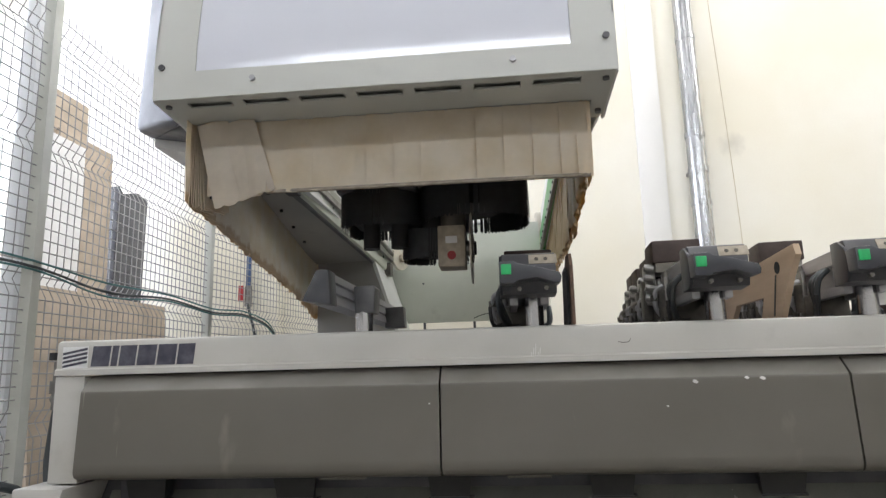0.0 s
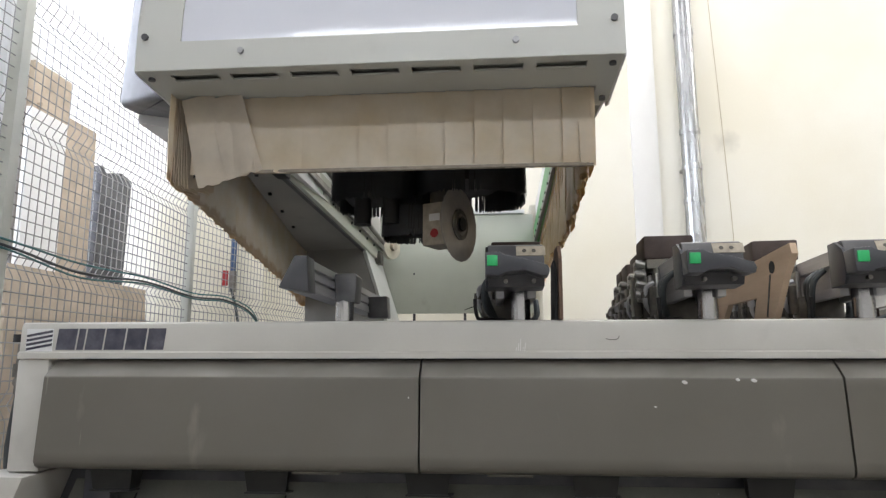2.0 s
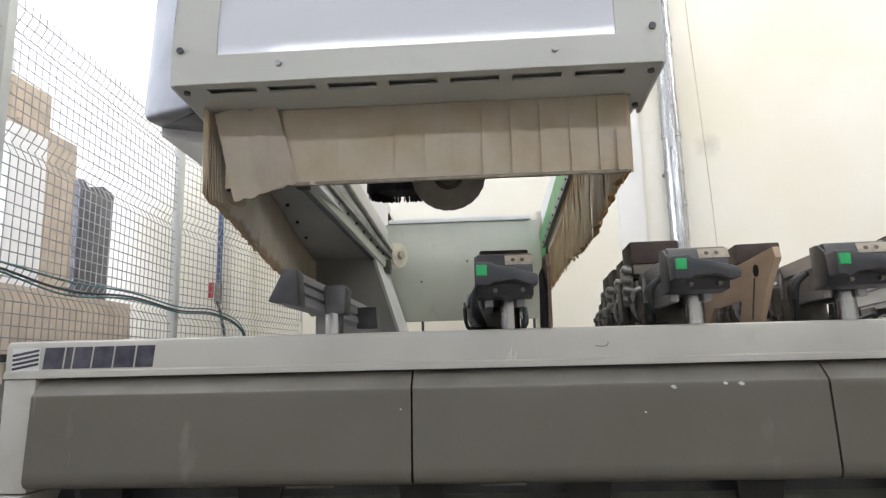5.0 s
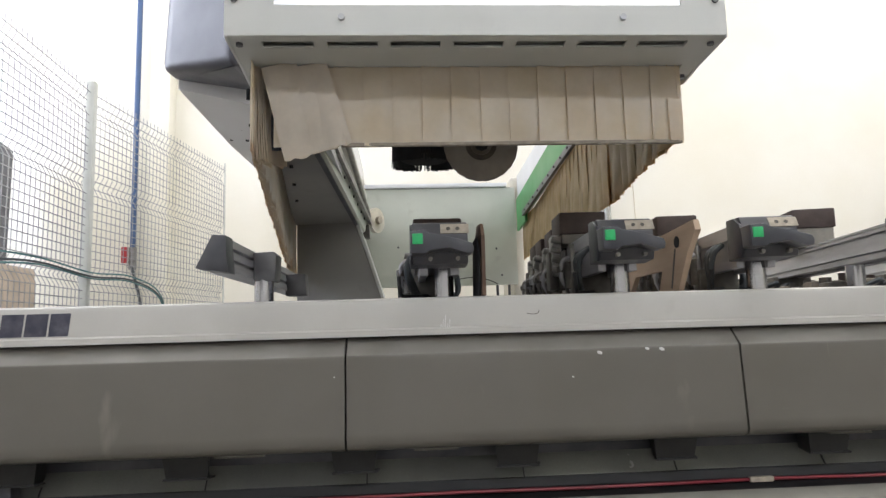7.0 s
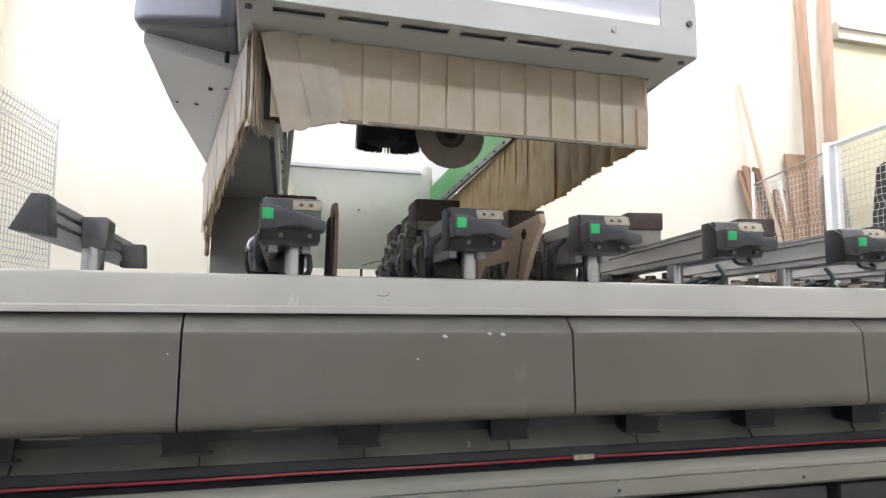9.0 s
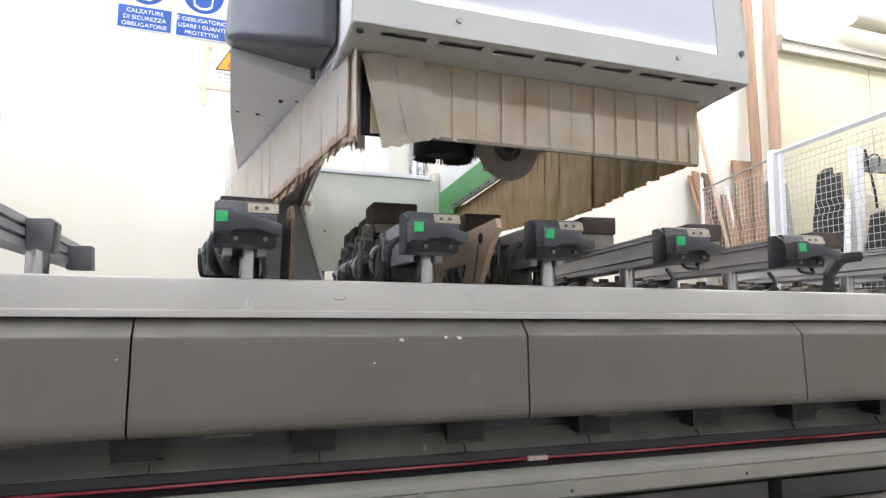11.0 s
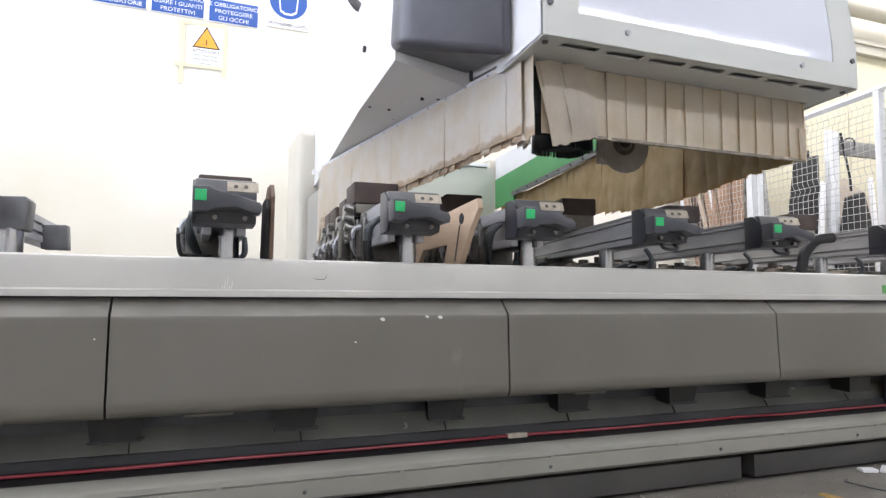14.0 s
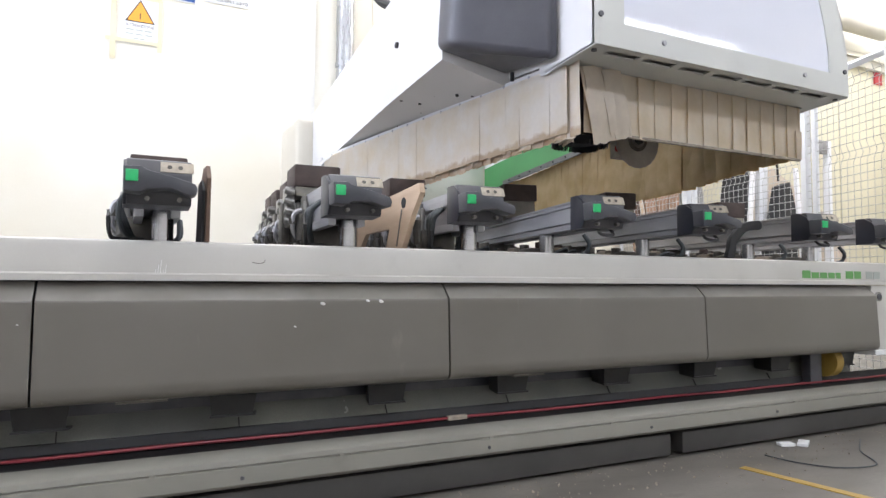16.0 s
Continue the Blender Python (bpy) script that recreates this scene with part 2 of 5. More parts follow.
def curtain_mat(name, lo, col=(0.78, 0.735, 0.645), tint=(0.70, 0.61, 0.46), through_tint=(1.0, 0.84, 0.56)):
    """Yellowed soft plastic with brown glue stains along the lower hem; lo: how far up the stain reaches."""
    m = mat(name, col, 0.34, var=0.10, scale=9, bump=0.2, fine=60, tint=tint, scuff=0.3)
    nt = m.node_tree
    b = nt.nodes["Principled BSDF"]
    b.inputs["Subsurface Weight"].default_value = 0.0
    src = b.inputs["Base Color"].links[0].from_socket
    tc, sp, ns = (nt.nodes.new(k) for k in ("ShaderNodeTexCoord", "ShaderNodeSeparateXYZ", "ShaderNodeTexNoise"))
    ns.inputs["Scale"].default_value, ns.inputs["Detail"].default_value = 16, 5
    nt.links.new(tc.outputs["Generated"], sp.inputs[0])
    nt.links.new(tc.outputs["Object"], ns.inputs["Vector"])
    ad = nt.nodes.new("ShaderNodeMath")
    ad.operation = "MULTIPLY_ADD"
    nt.links.new(ns.outputs["Fac"], ad.inputs[0])
    ad.inputs[1].default_value = -0.30
    nt.links.new(sp.outputs["Z"], ad.inputs[2])
    mr = nt.nodes.new("ShaderNodeMapRange")
    mr.inputs[1].default_value, mr.inputs[2].default_value = lo - 0.075, lo - 0.01
    mr.inputs[3].default_value, mr.inputs[4].default_value = 0.65, 0.0
    nt.links.new(ad.outputs[0], mr.inputs[0])
    mx = nt.nodes.new("ShaderNodeMix")
    mx.data_type = "RGBA"
    nt.links.new(mr.outputs[0], mx.inputs[0])
    nt.links.new(src, mx.inputs[6])
    mx.inputs[7].default_value = (0.45, 0.30, 0.14, 1)
    nt.links.new(mx.outputs[2], b.inputs["Base Color"])
    b.inputs["Transmission Weight"].default_value = 0.0
    tr = nt.nodes.new("ShaderNodeBsdfTranslucent")
    warm = nt.nodes.new("ShaderNodeMix")
    warm.data_type, warm.blend_type = "RGBA", "MULTIPLY"
    warm.inputs[0].default_value = 1.0
    warm.inputs[7].default_value = (*through_tint, 1)
    nt.links.new(mx.outputs[2], warm.inputs[6])
    nt.links.new(warm.outputs[2], tr.inputs[0])
    ms = nt.nodes.new("ShaderNodeMixShader")
    ms.inputs[0].default_value = 0.5
    out = nt.nodes["Material Output"]
    nt.links.new(b.outputs[0], ms.inputs[1])
    nt.links.new(tr.outputs[0], ms.inputs[2])
    nt.links.new(ms.outputs[0], out.inputs[0])
    return m


CURTAIN = curtain_mat("yellowed_curtain", -0.22, (0.82, 0.78, 0.69), (0.75, 0.68, 0.53))
CURTAIN_STAINED = curtain_mat("stained_curtain", -0.02, (0.80, 0.775, 0.735), (0.75, 0.68, 0.55), (1.0, 0.93, 0.80))
CURTAIN_DIRTY = curtain_mat("dirty_curtain", -0.24, (0.80, 0.76, 0.68), (0.68, 0.63, 0.54))
# amber base colour holds the light shining through this curtain from behind
CURTAIN_BACKLIT = curtain_mat("backlit_curtain", -0.10, (0.66, 0.55, 0.33), (0.52, 0.40, 0.20))

# hood window: milky polycarbonate, glossy
MILKY = mat("milky_polycarbonate", (0.70, 0.72, 0.80), 0.03, var=0.02, scale=1.5, bump=0.0, spec=0.7)


# ---- mesh helpers ----
def bx(bm, lo, hi, bev=0.0, seg=2):
    vs = [bm.verts.new((x, y, z)) for x in (lo[0], hi[0]) for y in (lo[1], hi[1]) for z in (lo[2], hi[2])]
    fs = [bm.faces.new([vs[i] for i in f]) for f in ((0, 1, 3, 2), (4, 6, 7, 5), (0, 4, 5, 1), (2, 3, 7, 6), (0, 2, 6, 4), (1, 5, 7, 3))]
    if bev:
        es = list({e for f in fs for e in f.edges})
        bmesh.ops.bevel(bm, geom=es, offset=bev, segments=seg, affect="EDGES", profile=0.6)
    return bm


def prism(bm, outline, axis, a, b, bev=0.0):
    """Extrudes an outline along an axis; outline in the two other axes, in order."""
    def at(p, c):
        v = list(p)
        v.insert("xyz".index(axis), c)
        return v
    n = len(outline)
    va, vb = [bm.verts.new(at(p, a)) for p in outline], [bm.verts.new(at(p, b)) for p in outline]
    fs = [bm.faces.new(va), bm.faces.new(vb[::-1])]
    for i in range(n):
        fs.append(bm.faces.new((va[i], vb[i], vb[(i + 1) % n], va[(i + 1) % n])))
    bmesh.ops.recalc_face_normals(bm, faces=fs)
    if bev:
        bmesh.ops.bevel(bm, geom=list({e for f in fs for e in f.edges}), offset=bev, segments=2, affect="EDGES", profile=0.6)
    return bm


def cyl(bm, p0, p1, r, n=16, r2=None):
    p0, p1 = Vector(p0), Vector(p1)
    q = (p1 - p0).to_track_quat("Z", "Y")
    r2 = r if r2 is None else r2
    ring = [[bm.verts.new(c + q @ Vector((rr * math.cos(k * math.tau / n), rr * math.sin(k * math.tau / n), 0))) for k in range(n)] for c, rr in ((p0, r), (p1, r2))]
    for k in range(n):
        bm.faces.new((ring[0][k], ring[0][(k + 1) % n], ring[1][(k + 1) % n], ring[1][k]))
    bm.faces.new(ring[0][::-1]), bm.faces.new(ring[1])
    return bm


def tube(bm, pts, r, n=8):
    pts = [Vector(p) for p in pts]
    rings = []
    for i, p in enumerate(pts):
        d = (pts[min(i + 1, len(pts) - 1)] - pts[max(i - 1, 0)]).normalized()
        q = d.to_track_quat("Z", "Y")
        rings.append([bm.verts.new(p + q @ Vector((r * math.cos(k * math.tau / n), r * math.sin(k * math.tau / n), 0))) for k in range(n)])
    for a, b in zip(rings, rings[1:]):
        best = min(range(n), key=lambda s: (a[0].co - b[s].co).length)
        for k in range(n):
            bm.faces.new((a[k], a[(k + 1) % n], b[(k + 1 + best) % n], b[(k + best) % n]))
    bm.faces.new(rings[0][::-1]), bm.faces.new(rings[-1])
    return bm


def curve_pts(pts, n=6):
    """A smooth line through the points."""
    pts = [Vector(p) for p in pts]
    out = []
    for i in range(len(pts) - 1):
        p0, p1, p2, p3 = pts[max(i - 1, 0)], pts[i], pts[i + 1], pts[min(i + 2, len(pts) - 1)]
        for k in range(n):
            t = k / n
            out.append(0.5 * ((2 * p1) + (p2 - p0) * t + (2 * p0 - 5 * p1 + 4 * p2 - p3) * t * t + (3 * p1 - p0 - 3 * p2 + p3) * t ** 3))
    return out + [pts[-1]]


def loft(bm, rings):
    vr = [[bm.verts.new(p) for p in ring] for ring in rings]
    n = len(rings[0])
    for a, b in zip(vr, vr[1:]):
        for k in range(n):
            bm.faces.new((a[k], a[(k + 1) % n], b[(k + 1) % n], b[k]))
    bm.faces.new(vr[0][::-1]), bm.faces.new(vr[-1])
    return bm


def finish(name, bm, material, smooth=True):
    me = bpy.data.meshes.new(name)
    bmesh.ops.recalc_face_normals(bm, faces=bm.faces)
    bm.to_mesh(me)
    bm.free()
    me.materials.append(material)
    if smooth:
        me.shade_smooth()
        me.set_sharp_from_angle(angle=radians(35))
    return me


def part(name, bm, material, parent, label="", m=None):
    ob = new(name, finish(name, bm, material))
    ob.parent = parent
    if m:
        ob.matrix_basis = m
    return tagged(ob, label)


def solid(name, bm, material, label, category, kind="", group="", m=None):
    ob = new(name, finish(name, bm, material))
    if m:
        ob.matrix_basis = m
    return tagged(ob, label, category, group, kind)


def thing(name, label, category, m=None, group="", kind=""):
    ob = new(name)
    ob.empty_display_size = 0.1
    if m:
        ob.matrix_basis = m
    return tagged(ob, label, category, group, kind)


B = bmesh.new


def lettering(name, body, size, material, parent, m, depth=0.0006, align="LEFT", width=1.0, label=""):
    """Writing as a flat mesh, its lower left at the pose's origin."""
    cu = bpy.data.curves.new(name, "FONT")
    cu.body, cu.size, cu.extrude, cu.align_x = body, size, depth, align
    tmp = new(name + "_text", cu)
    me = bpy.data.meshes.new_from_object(tmp.evaluated_get(bpy.context.evaluated_depsgraph_get()))
    bpy.data.objects.remove(tmp)
    me.materials.clear()
    me.materials.append(material)
    me.transform(Matrix.Diagonal((width, 1, 1, 1)))
    ob = new(name, me)
    ob.parent = parent
    ob.matrix_basis = m
    return tagged(ob, label)


UPRIGHT = pose(0, 0, 0, 90, 0, 0)

# ---- the hall ----
X0, X1, Y0, Y1 = -5.0, 10.0, -6.0, 3.6
solid("floor", bx(B(), (X0 - 0.3, Y0 - 0.3, -0.25), (X1 + 0.3, Y1 + 0.3, 0.0)), FLOOR, "dusty grey concrete workshop floor", "floor", "structure")
solid("wall_north", bx(B(), (X0, Y1, 0), (X1, Y1 + 0.3, ROOF)), WALL, "cream limewashed masonry wall behind the machine", "wall", "structure")
CX0, CX1, CZ0, CZ1 = -3.2, 9.4, 4.80, 5.14
bm = B()
for lo, hi in (((X0, 0), (CX0, ROOF)), ((CX1, 0), (X1, ROOF)), ((CX0, 0), (CX1, CZ0)), ((CX0, CZ1), (CX1, ROOF))):
    bx(bm, (lo[0], Y0 - 0.3, lo[1]), (hi[0], Y0, hi[1]))
solid("wall_south", bm, WALL_WHITE, "plain white wall closing the workshop", "wall", "structure")
solid("wall_east", bx(B(), (X1, Y0 - 0.3, 0), (X1 + 0.3, Y1 + 0.3, ROOF)), WALL, "cream wall closing the workshop", "wall", "structure")
bm = B()
WY0, WY1, WZ0, WZ1 = -1.3, 3.3, 1.6, 4.2
bx(bm, (X0 - 0.3, Y0 - 0.3, 0), (X0, WY0, ROOF))
bx(bm, (X0 - 0.3, WY1, 0), (X0, Y1 + 0.3, ROOF))
bx(bm, (X0 - 0.3, WY0, 0), (X0, WY1, WZ0))
bx(bm, (X0 - 0.3, WY0, WZ1), (X0, WY1, ROOF))
solid("wall_west", bm, WALL_WHITE, "white wall with a tall window bay", "wall", "structure")
win = thing("window_1", "bright metal-framed workshop window bay", "window", pose(X0 - 0.1, 0, 0), kind="structure")
bm = B()
for k in range(5):
    y = WY0 + (WY1 - WY0) * k / 4
    bx(bm, (-0.03, max(WY0, y - 0.03), WZ0), (0.03, min(WY1, y + 0.03), WZ1))
for z in (WZ0 + 0.03, (WZ0 + WZ1) / 2, WZ1 - 0.03):
    bx(bm, (-0.026, WY0, z - 0.03), (0.026, WY1, z + 0.03))
part("window_frame", bm, WHITE_FRAME, win)
SKYPANE = glow("bright_pane", (0.80, 0.87, 1.0), 2.2)
for k in range(4):
    y = WY0 + (WY1 - WY0) * k / 4
    part("pane", bx(B(), (-0.01, y + 0.03, WZ0 + 0.06), (0.0, y + (WY1 - WY0) / 4 - 0.03, WZ1 - 0.06)), SKYPANE, win)
win2 = thing("window_2", "long bright clerestory strip high in the workshop wall", "window", pose(0, Y0 - 0.1, 0), kind="structure")
CLEAR = glow("clerestory_pane", (0.90, 0.95, 1.0), 7.5)
for k in range(9):
    xa = CX0 + 1.4 * k
    part("pane", bx(B(), (xa + 0.02, -0.01, CZ0 + 0.02), (xa + 1.38, 0, CZ1 - 0.02)), CLEAR, win2)
    part("mullion", bx(B(), (xa - 0.02, -0.03, CZ0), (xa + 0.02, 0.03, CZ1)), WHITE_FRAME, win2)
# roof with openings for the added skylights
bm = B()
xs = sorted({X0 - 0.3, X1 + 0.3, *(s[0] - 1.1 for s in ADDED_SKYLIGHTS), *(s[0] + 1.1 for s in ADDED_SKYLIGHTS)})
ys = sorted({Y0 - 0.3, Y1 + 0.3, *(s[1] - 0.6 for s in ADDED_SKYLIGHTS), *(s[1] + 0.6 for s in ADDED_SKYLIGHTS)})
for xa, xb in zip(xs, xs[1:]):
    for ya, yb in zip(ys, ys[1:]):
        if not any(abs((xa + xb) / 2 - s[0]) < 1.0 and abs((ya + yb) / 2 - s[1]) < 0.5 for s in ADDED_SKYLIGHTS):
            bx(bm, (xa, ya, ROOF), (xb, yb, ROOF + 0.2))
solid("ceiling", bm, CEIL, "pale concrete workshop roof, out of view, with added skylights", "ceiling", "structure")
# glowing panes of the added skylights, fill light for wall and tops
SKYL = glow("fill_pane", (1.0, 0.98, 0.93), 3.0)
for sx, sy in ADDED_SKYLIGHTS:
    solid("skylight", bx(B(), (sx - 1.1, sy - 0.6, ROOF + 0.08), (sx + 1.1, sy + 0.6, ROOF + 0.1)), SKYL, "bright opal pane added out of view in the roof as fill light", "skylight", "structure")

# ---- machine base ----
base = thing("machine_base", "long light grey machining centre base with grey-brown cover panels", "machine base")
BX0, BX1 = -1.178, 3.47
beam = part("front_beam", prism(B(), [(0.023, 0.655), (0.023, 0.671), (0.030, 0.676), (0.03, 0.745), (0.034, 0.755), (0.045, 0.760), (0.15, 0.760), (0.15, 0.655)], "x", BX0, BX1), LIGHT_GREY, base, "light grey painted steel beam with printed lettering")
COVER = [(0.060, 0.652), (0.050, 0.650), (0.007, 0.608), (0.0045, 0.605), (0.0035, 0.601), (0.003, 0.585), (-0.006, 0.40), (-0.007, 0.375), (0.001, 0.361), (0.016, 0.353), (0.06, 0.350), (0.06, 0.36), (0.03, 0.37), (0.05, 0.60), (0.07, 0.645)]
SEAMS = [-1.078, 0.0, 1.1, 2.213, 3.325]
for a, b in zip(SEAMS, SEAMS[1:]):
    part("cover_panel", prism(B(), COVER, "x", a + 0.003, b - 0.003), PANEL, base, "scuffed grey-brown moulded cover panel")
part("body", prism(B(), [(0.20, 0.10), (0.20, 0.655), (0.15, 0.655), (0.15, 0.70), (1.7, 0.70), (1.7, 0.10)], "x", BX0 + 0.04, BX1 - 0.04), DARK, base, "dark grey welded machine body")
part("end_cap", prism(B(), [(0.03, 0.34), (0.03, 0.653), (0.62, 0.653), (0.62, 0.34)], "x", BX0 - 0.002, SEAMS[0] - 0.006, 0.006), LIGHT_GREY, base)
part("end_cap", prism(B(), [(0.03, 0.345), (0.03, 0.653), (0.62, 0.653), (0.62, 0.345)], "x", SEAMS[-1] + 0.006, BX1 - 0.01, 0.006), LIGHT_GREY, base)
part("kick_plate", prism(B(), [(0.34, 0.50), (0.14, 0.205), (0.145, 0.200), (0.345, 0.495)], "x", BX0 + 0.1, BX1 - 0.1), PLATE, base, "dull grey sheet metal plate under the covers")
part("sill", prism(B(), [(0.052, 0.200), (0.006, 0.192), (-0.005, 0.183), (-0.008, 0.169), (-0.003, 0.1655), (-0.008, 0.162), (-0.010, 0.120), (-0.004, 0.112), (0.004, 0.108), (0.10, 0.108)], "x", BX0 - 0.3, BX1 + 0.5), SILL, base, "grey painted sill rail")
part("cable_channel", prism(B(), [(0.158, 0.236), (0.146, 0.236), (0.138, 0.212), (0.118, 0.210), (0.112, 0.204), (0.088, 0.204), (0.080, 0.199), (0.054, 0.199), (0.054, 0.15), (0.158, 0.15)], "x", BX0 - 0.2, BX1 + 0.2), BLACK, base)
part("safety_cord", tube(B(), [(BX0 - 0.3 + k * 0.3, 0.10 + 0.002 * math.sin(k * 1.7), 0.213 + 0.0015 * math.sin(k * 2.3)) for k in range(20)], 0.0048), RED, base, "red rubber safety cord along the sill")
part("cord_tag", bx(B(), (1.145, 0.092, 0.207), (1.215, 0.108, 0.222), 0.003), LABEL, base)
for a, b in ((BX0 + 0.2, 2.05), (2.11, BX1 + 0.2)):
    part("plinth", bx(B(), (a, 0.028, 0.012), (b, 0.2, 0.092), 0.006), PLINTH, base, "dark grey-brown plinth plate")
    for x in (a + 0.25, b - 0.25):
        part("levelling_foot", cyl(B(), (x, 0.12, 0.0), (x, 0.12, 0.02), 0.04, 16), STEEL, base)
for k in range(10):
    x = -0.8985 + k * 0.4565
    part("bracket", loft(B(), [[(x - 0.064, 0.078, 0.352), (x + 0.064, 0.078, 0.352), (x + 0.055, 0.088, 0.284), (x - 0.055, 0.088, 0.284)], [(x - 0.035, 0.19, 0.352), (x + 0.035, 0.19, 0.352), (x + 0.03, 0.19, 0.284), (x - 0.03, 0.19, 0.284)]]), BRACKET, base)
    part("bracket_flange", prism(B(), [(x - 0.061, 0.080), (x + 0.061, 0.080), (x + 0.070, 0.115), (x + 0.055, 0.115), (x + 0.03, 0.19), (x - 0.03, 0.19), (x - 0.055, 0.10)], "z", 0.281, 0.286), BRACKET, base)
part("rear_rail", bx(B(), (BX0, 2.0, 0.0), (BX1, 3.1, 0.32), 0.01), LIGHT_GREY, base)

# ---- gantry ----
gantry = thing("gantry", "light grey travelling gantry with a hood and yellowed strip curtains", "gantry")
# hood: bent front plate with a window opening
HX0, HX1, WX0, WX1 = -0.747, 0.512, -0.628, 0.396
PROFILE = [(-0.26, 1.392), (-0.26, 1.471), (-0.258, 1.55), (-0.245, 1.66), (-0.222, 1.80), (-0.19, 1.93), (-0.14, 2.06), (-0.06, 2.18)]


def sheet(bm, prof, xa, xb, th):
    """A bent plate of even thickness along a profile of (y, z)."""
    inner = [(y + th, z) for y, z in prof]
    prism(bm, prof + inner[::-1], "x", xa, xb)


bm = B()
sheet(bm, PROFILE[:2], HX0, HX1, 0.012)
sheet(bm, PROFILE[1:], HX0, WX0, 0.012)
sheet(bm, PROFILE[1:], WX1, HX1, 0.012)
hood = part("hood_front", bm, HOOD_GREY, gantry, "light grey painted steel hood front")
bm = B()
sheet(bm, [(y + 0.004, z) for y, z in PROFILE[1:]], WX0 + 0.0005, WX1 - 0.0005, 0.005)
part("hood_window", bm, MILKY, gantry, "milky glossy polycarbonate window")
# underside with seven slots
bm = B()
SL0, SLW, SLP, SY0, SY1 = -0.663, 0.126, 0.1597, -0.232, -0.200
ZF, ZR, YR = 1.391, 1.380, -0.10


def under(xa, xb, ya, yb):
    za, zb = (ZF + (ZR - ZF) * (y + 0.26) / (YR + 0.26) for y in (ya, yb))
    prism(bm, [(ya, za), (yb, zb), (yb, zb + 0.006), (ya, za + 0.006)], "x", xa, xb)


under(HX0, HX1, -0.258, SY0)
under(HX0, HX1, SY1, YR)
edges = [HX0] + [v for k in range(7) for v in (SL0 + k * SLP, SL0 + k * SLP + SLW)] + [HX1]
for a, b in zip(edges[::2], edges[1::2]):
    under(a, b, SY0, SY1)
under(HX0, -0.702, YR, 0.0)
under(0.462, HX1, YR, 0.0)
part("hood_underside", bm, HOOD_GREY, gantry, "slotted light grey underside lip")
for xa, xb in ((HX0, HX0 + 0.006), (HX1 - 0.006, HX1)):
    bm = B()
    prism(bm, [(-0.258, 1.388), (-0.10, 1.378), (0.0, 1.366), (0.03, 1.372), (0.035, 1.40), (0.5, 1.44), (0.5, 2.2), *PROFILE[:1:-1]], "x", xa, xb)
    part("hood_side", bm, ARM_WHITE, gantry, "white painted hood side plate")
part("hood_liner", bx(B(), (HX0 + 0.01, -0.24, 1.405), (HX1 - 0.01, 0.10, 1.425)), HOOD_GREY, gantry)
part("hood_top", bx(B(), (HX0, -0.06, 2.18), (HX1, 0.5, 2.2)), HOOD_GREY, gantry)
# screws
for x, z in ((-0.724, 1.486), (0.486, 1.486)):
    part("screw", cyl(B(), (x, -0.266, z), (x, -0.25, z), 0.009, 12), DARK, gantry)
for x, y in ((-0.719, -0.222), (0.485, -0.222), (-0.719, -0.036), (0.487, -0.036)):
    part("screw", cyl(B(), (x, y, 1.37 + (0.012 if y < -0.1 else -0.004)), (x, y, 1.40), 0.009, 12), DARK, gantry)
for x in (-0.463, 0.243):
    part("rivet", cyl(B(), (x, -0.267, 1.438), (x, -0.25, 1.438), 0.008, 12, 0.009), ALU, gantry)
# arm on the operator's side of the hood, tapering to the rear
def arm_ring(y, xo, zl, zi, zt):
    return [(xo, y, zl), (xo, y, zt), (-0.60, y, zt), (-0.60, y, zi), (-0.742, y, zi)]


part("arm", loft(B(), [arm_ring(0.235, -1.025, 1.45, 1.385, 1.98), arm_ring(0.8, -1.01, 1.43, 1.385, 1.88), arm_ring(1.7, -0.95, 1.41, 1.385, 1.85), arm_ring(2.75, -0.87, 1.40, 1.385, 1.80)]), ARM_WHITE, gantry, "white painted tapering gantry arm")
part("rear_cover", bx(B(), (-1.0, 2.55, 0.32), (-0.60, 3.05, 1.79), 0.05, 3), BEIGE, gantry, "beige rear column cover")
part("rear_cover", bx(B(), (0.42, 2.55, 0.32), (0.50, 3.05, 1.70), 0.02, 3), BEIGE, gantry)
part("arm_hole", cyl(B(), (-1.022, 0.69, 1.655), (-1.0, 0.69, 1.655), 0.013, 12), BLACK, gantry)
for x, y in ((-0.785, 0.15), (-0.851, 0.455), (-0.985, 0.712), (-0.915, 0.675), (-0.86, 1.05)):
    z = 1.385 - 0.215 * (x + 0.742)
    part("arm_screw", cyl(B(), (x, y, z - 0.012), (x, y, z + 0.02), 0.007, 10), BLACK, gantry)
# dark rounded bumper box at the front of the arm
bm = B()
prism(bm, [(-0.752, -0.05), (-0.758, -0.078), (-0.778, -0.084), (-1.024, 0.125), (-1.044, 0.155), (-1.044, 0.25), (-0.752, 0.24)], "z", 1.395, 2.3)
es = [e for e in bm.edges if min(v.co.z for v in e.verts) < 1.44]
bmesh.ops.bevel(bm, geom=es, offset=0.024, segments=3, affect="EDGES", profile=0.5)
for v in bm.verts:
    if v.co.z < 1.5:
        v.co.z += 0.17 * max(0.0, -0.757 - v.co.x) + 0.12 * (v.co.y + 0.08)
    else:
        v.co.x += 0.05 * max(0.0, v.co.z - 1.5) * (1 if v.co.x < -0.9 else 0)
part("bumper_box", bm, BOX_GREY, gantry, "scratched dark grey plastic bumper housing")
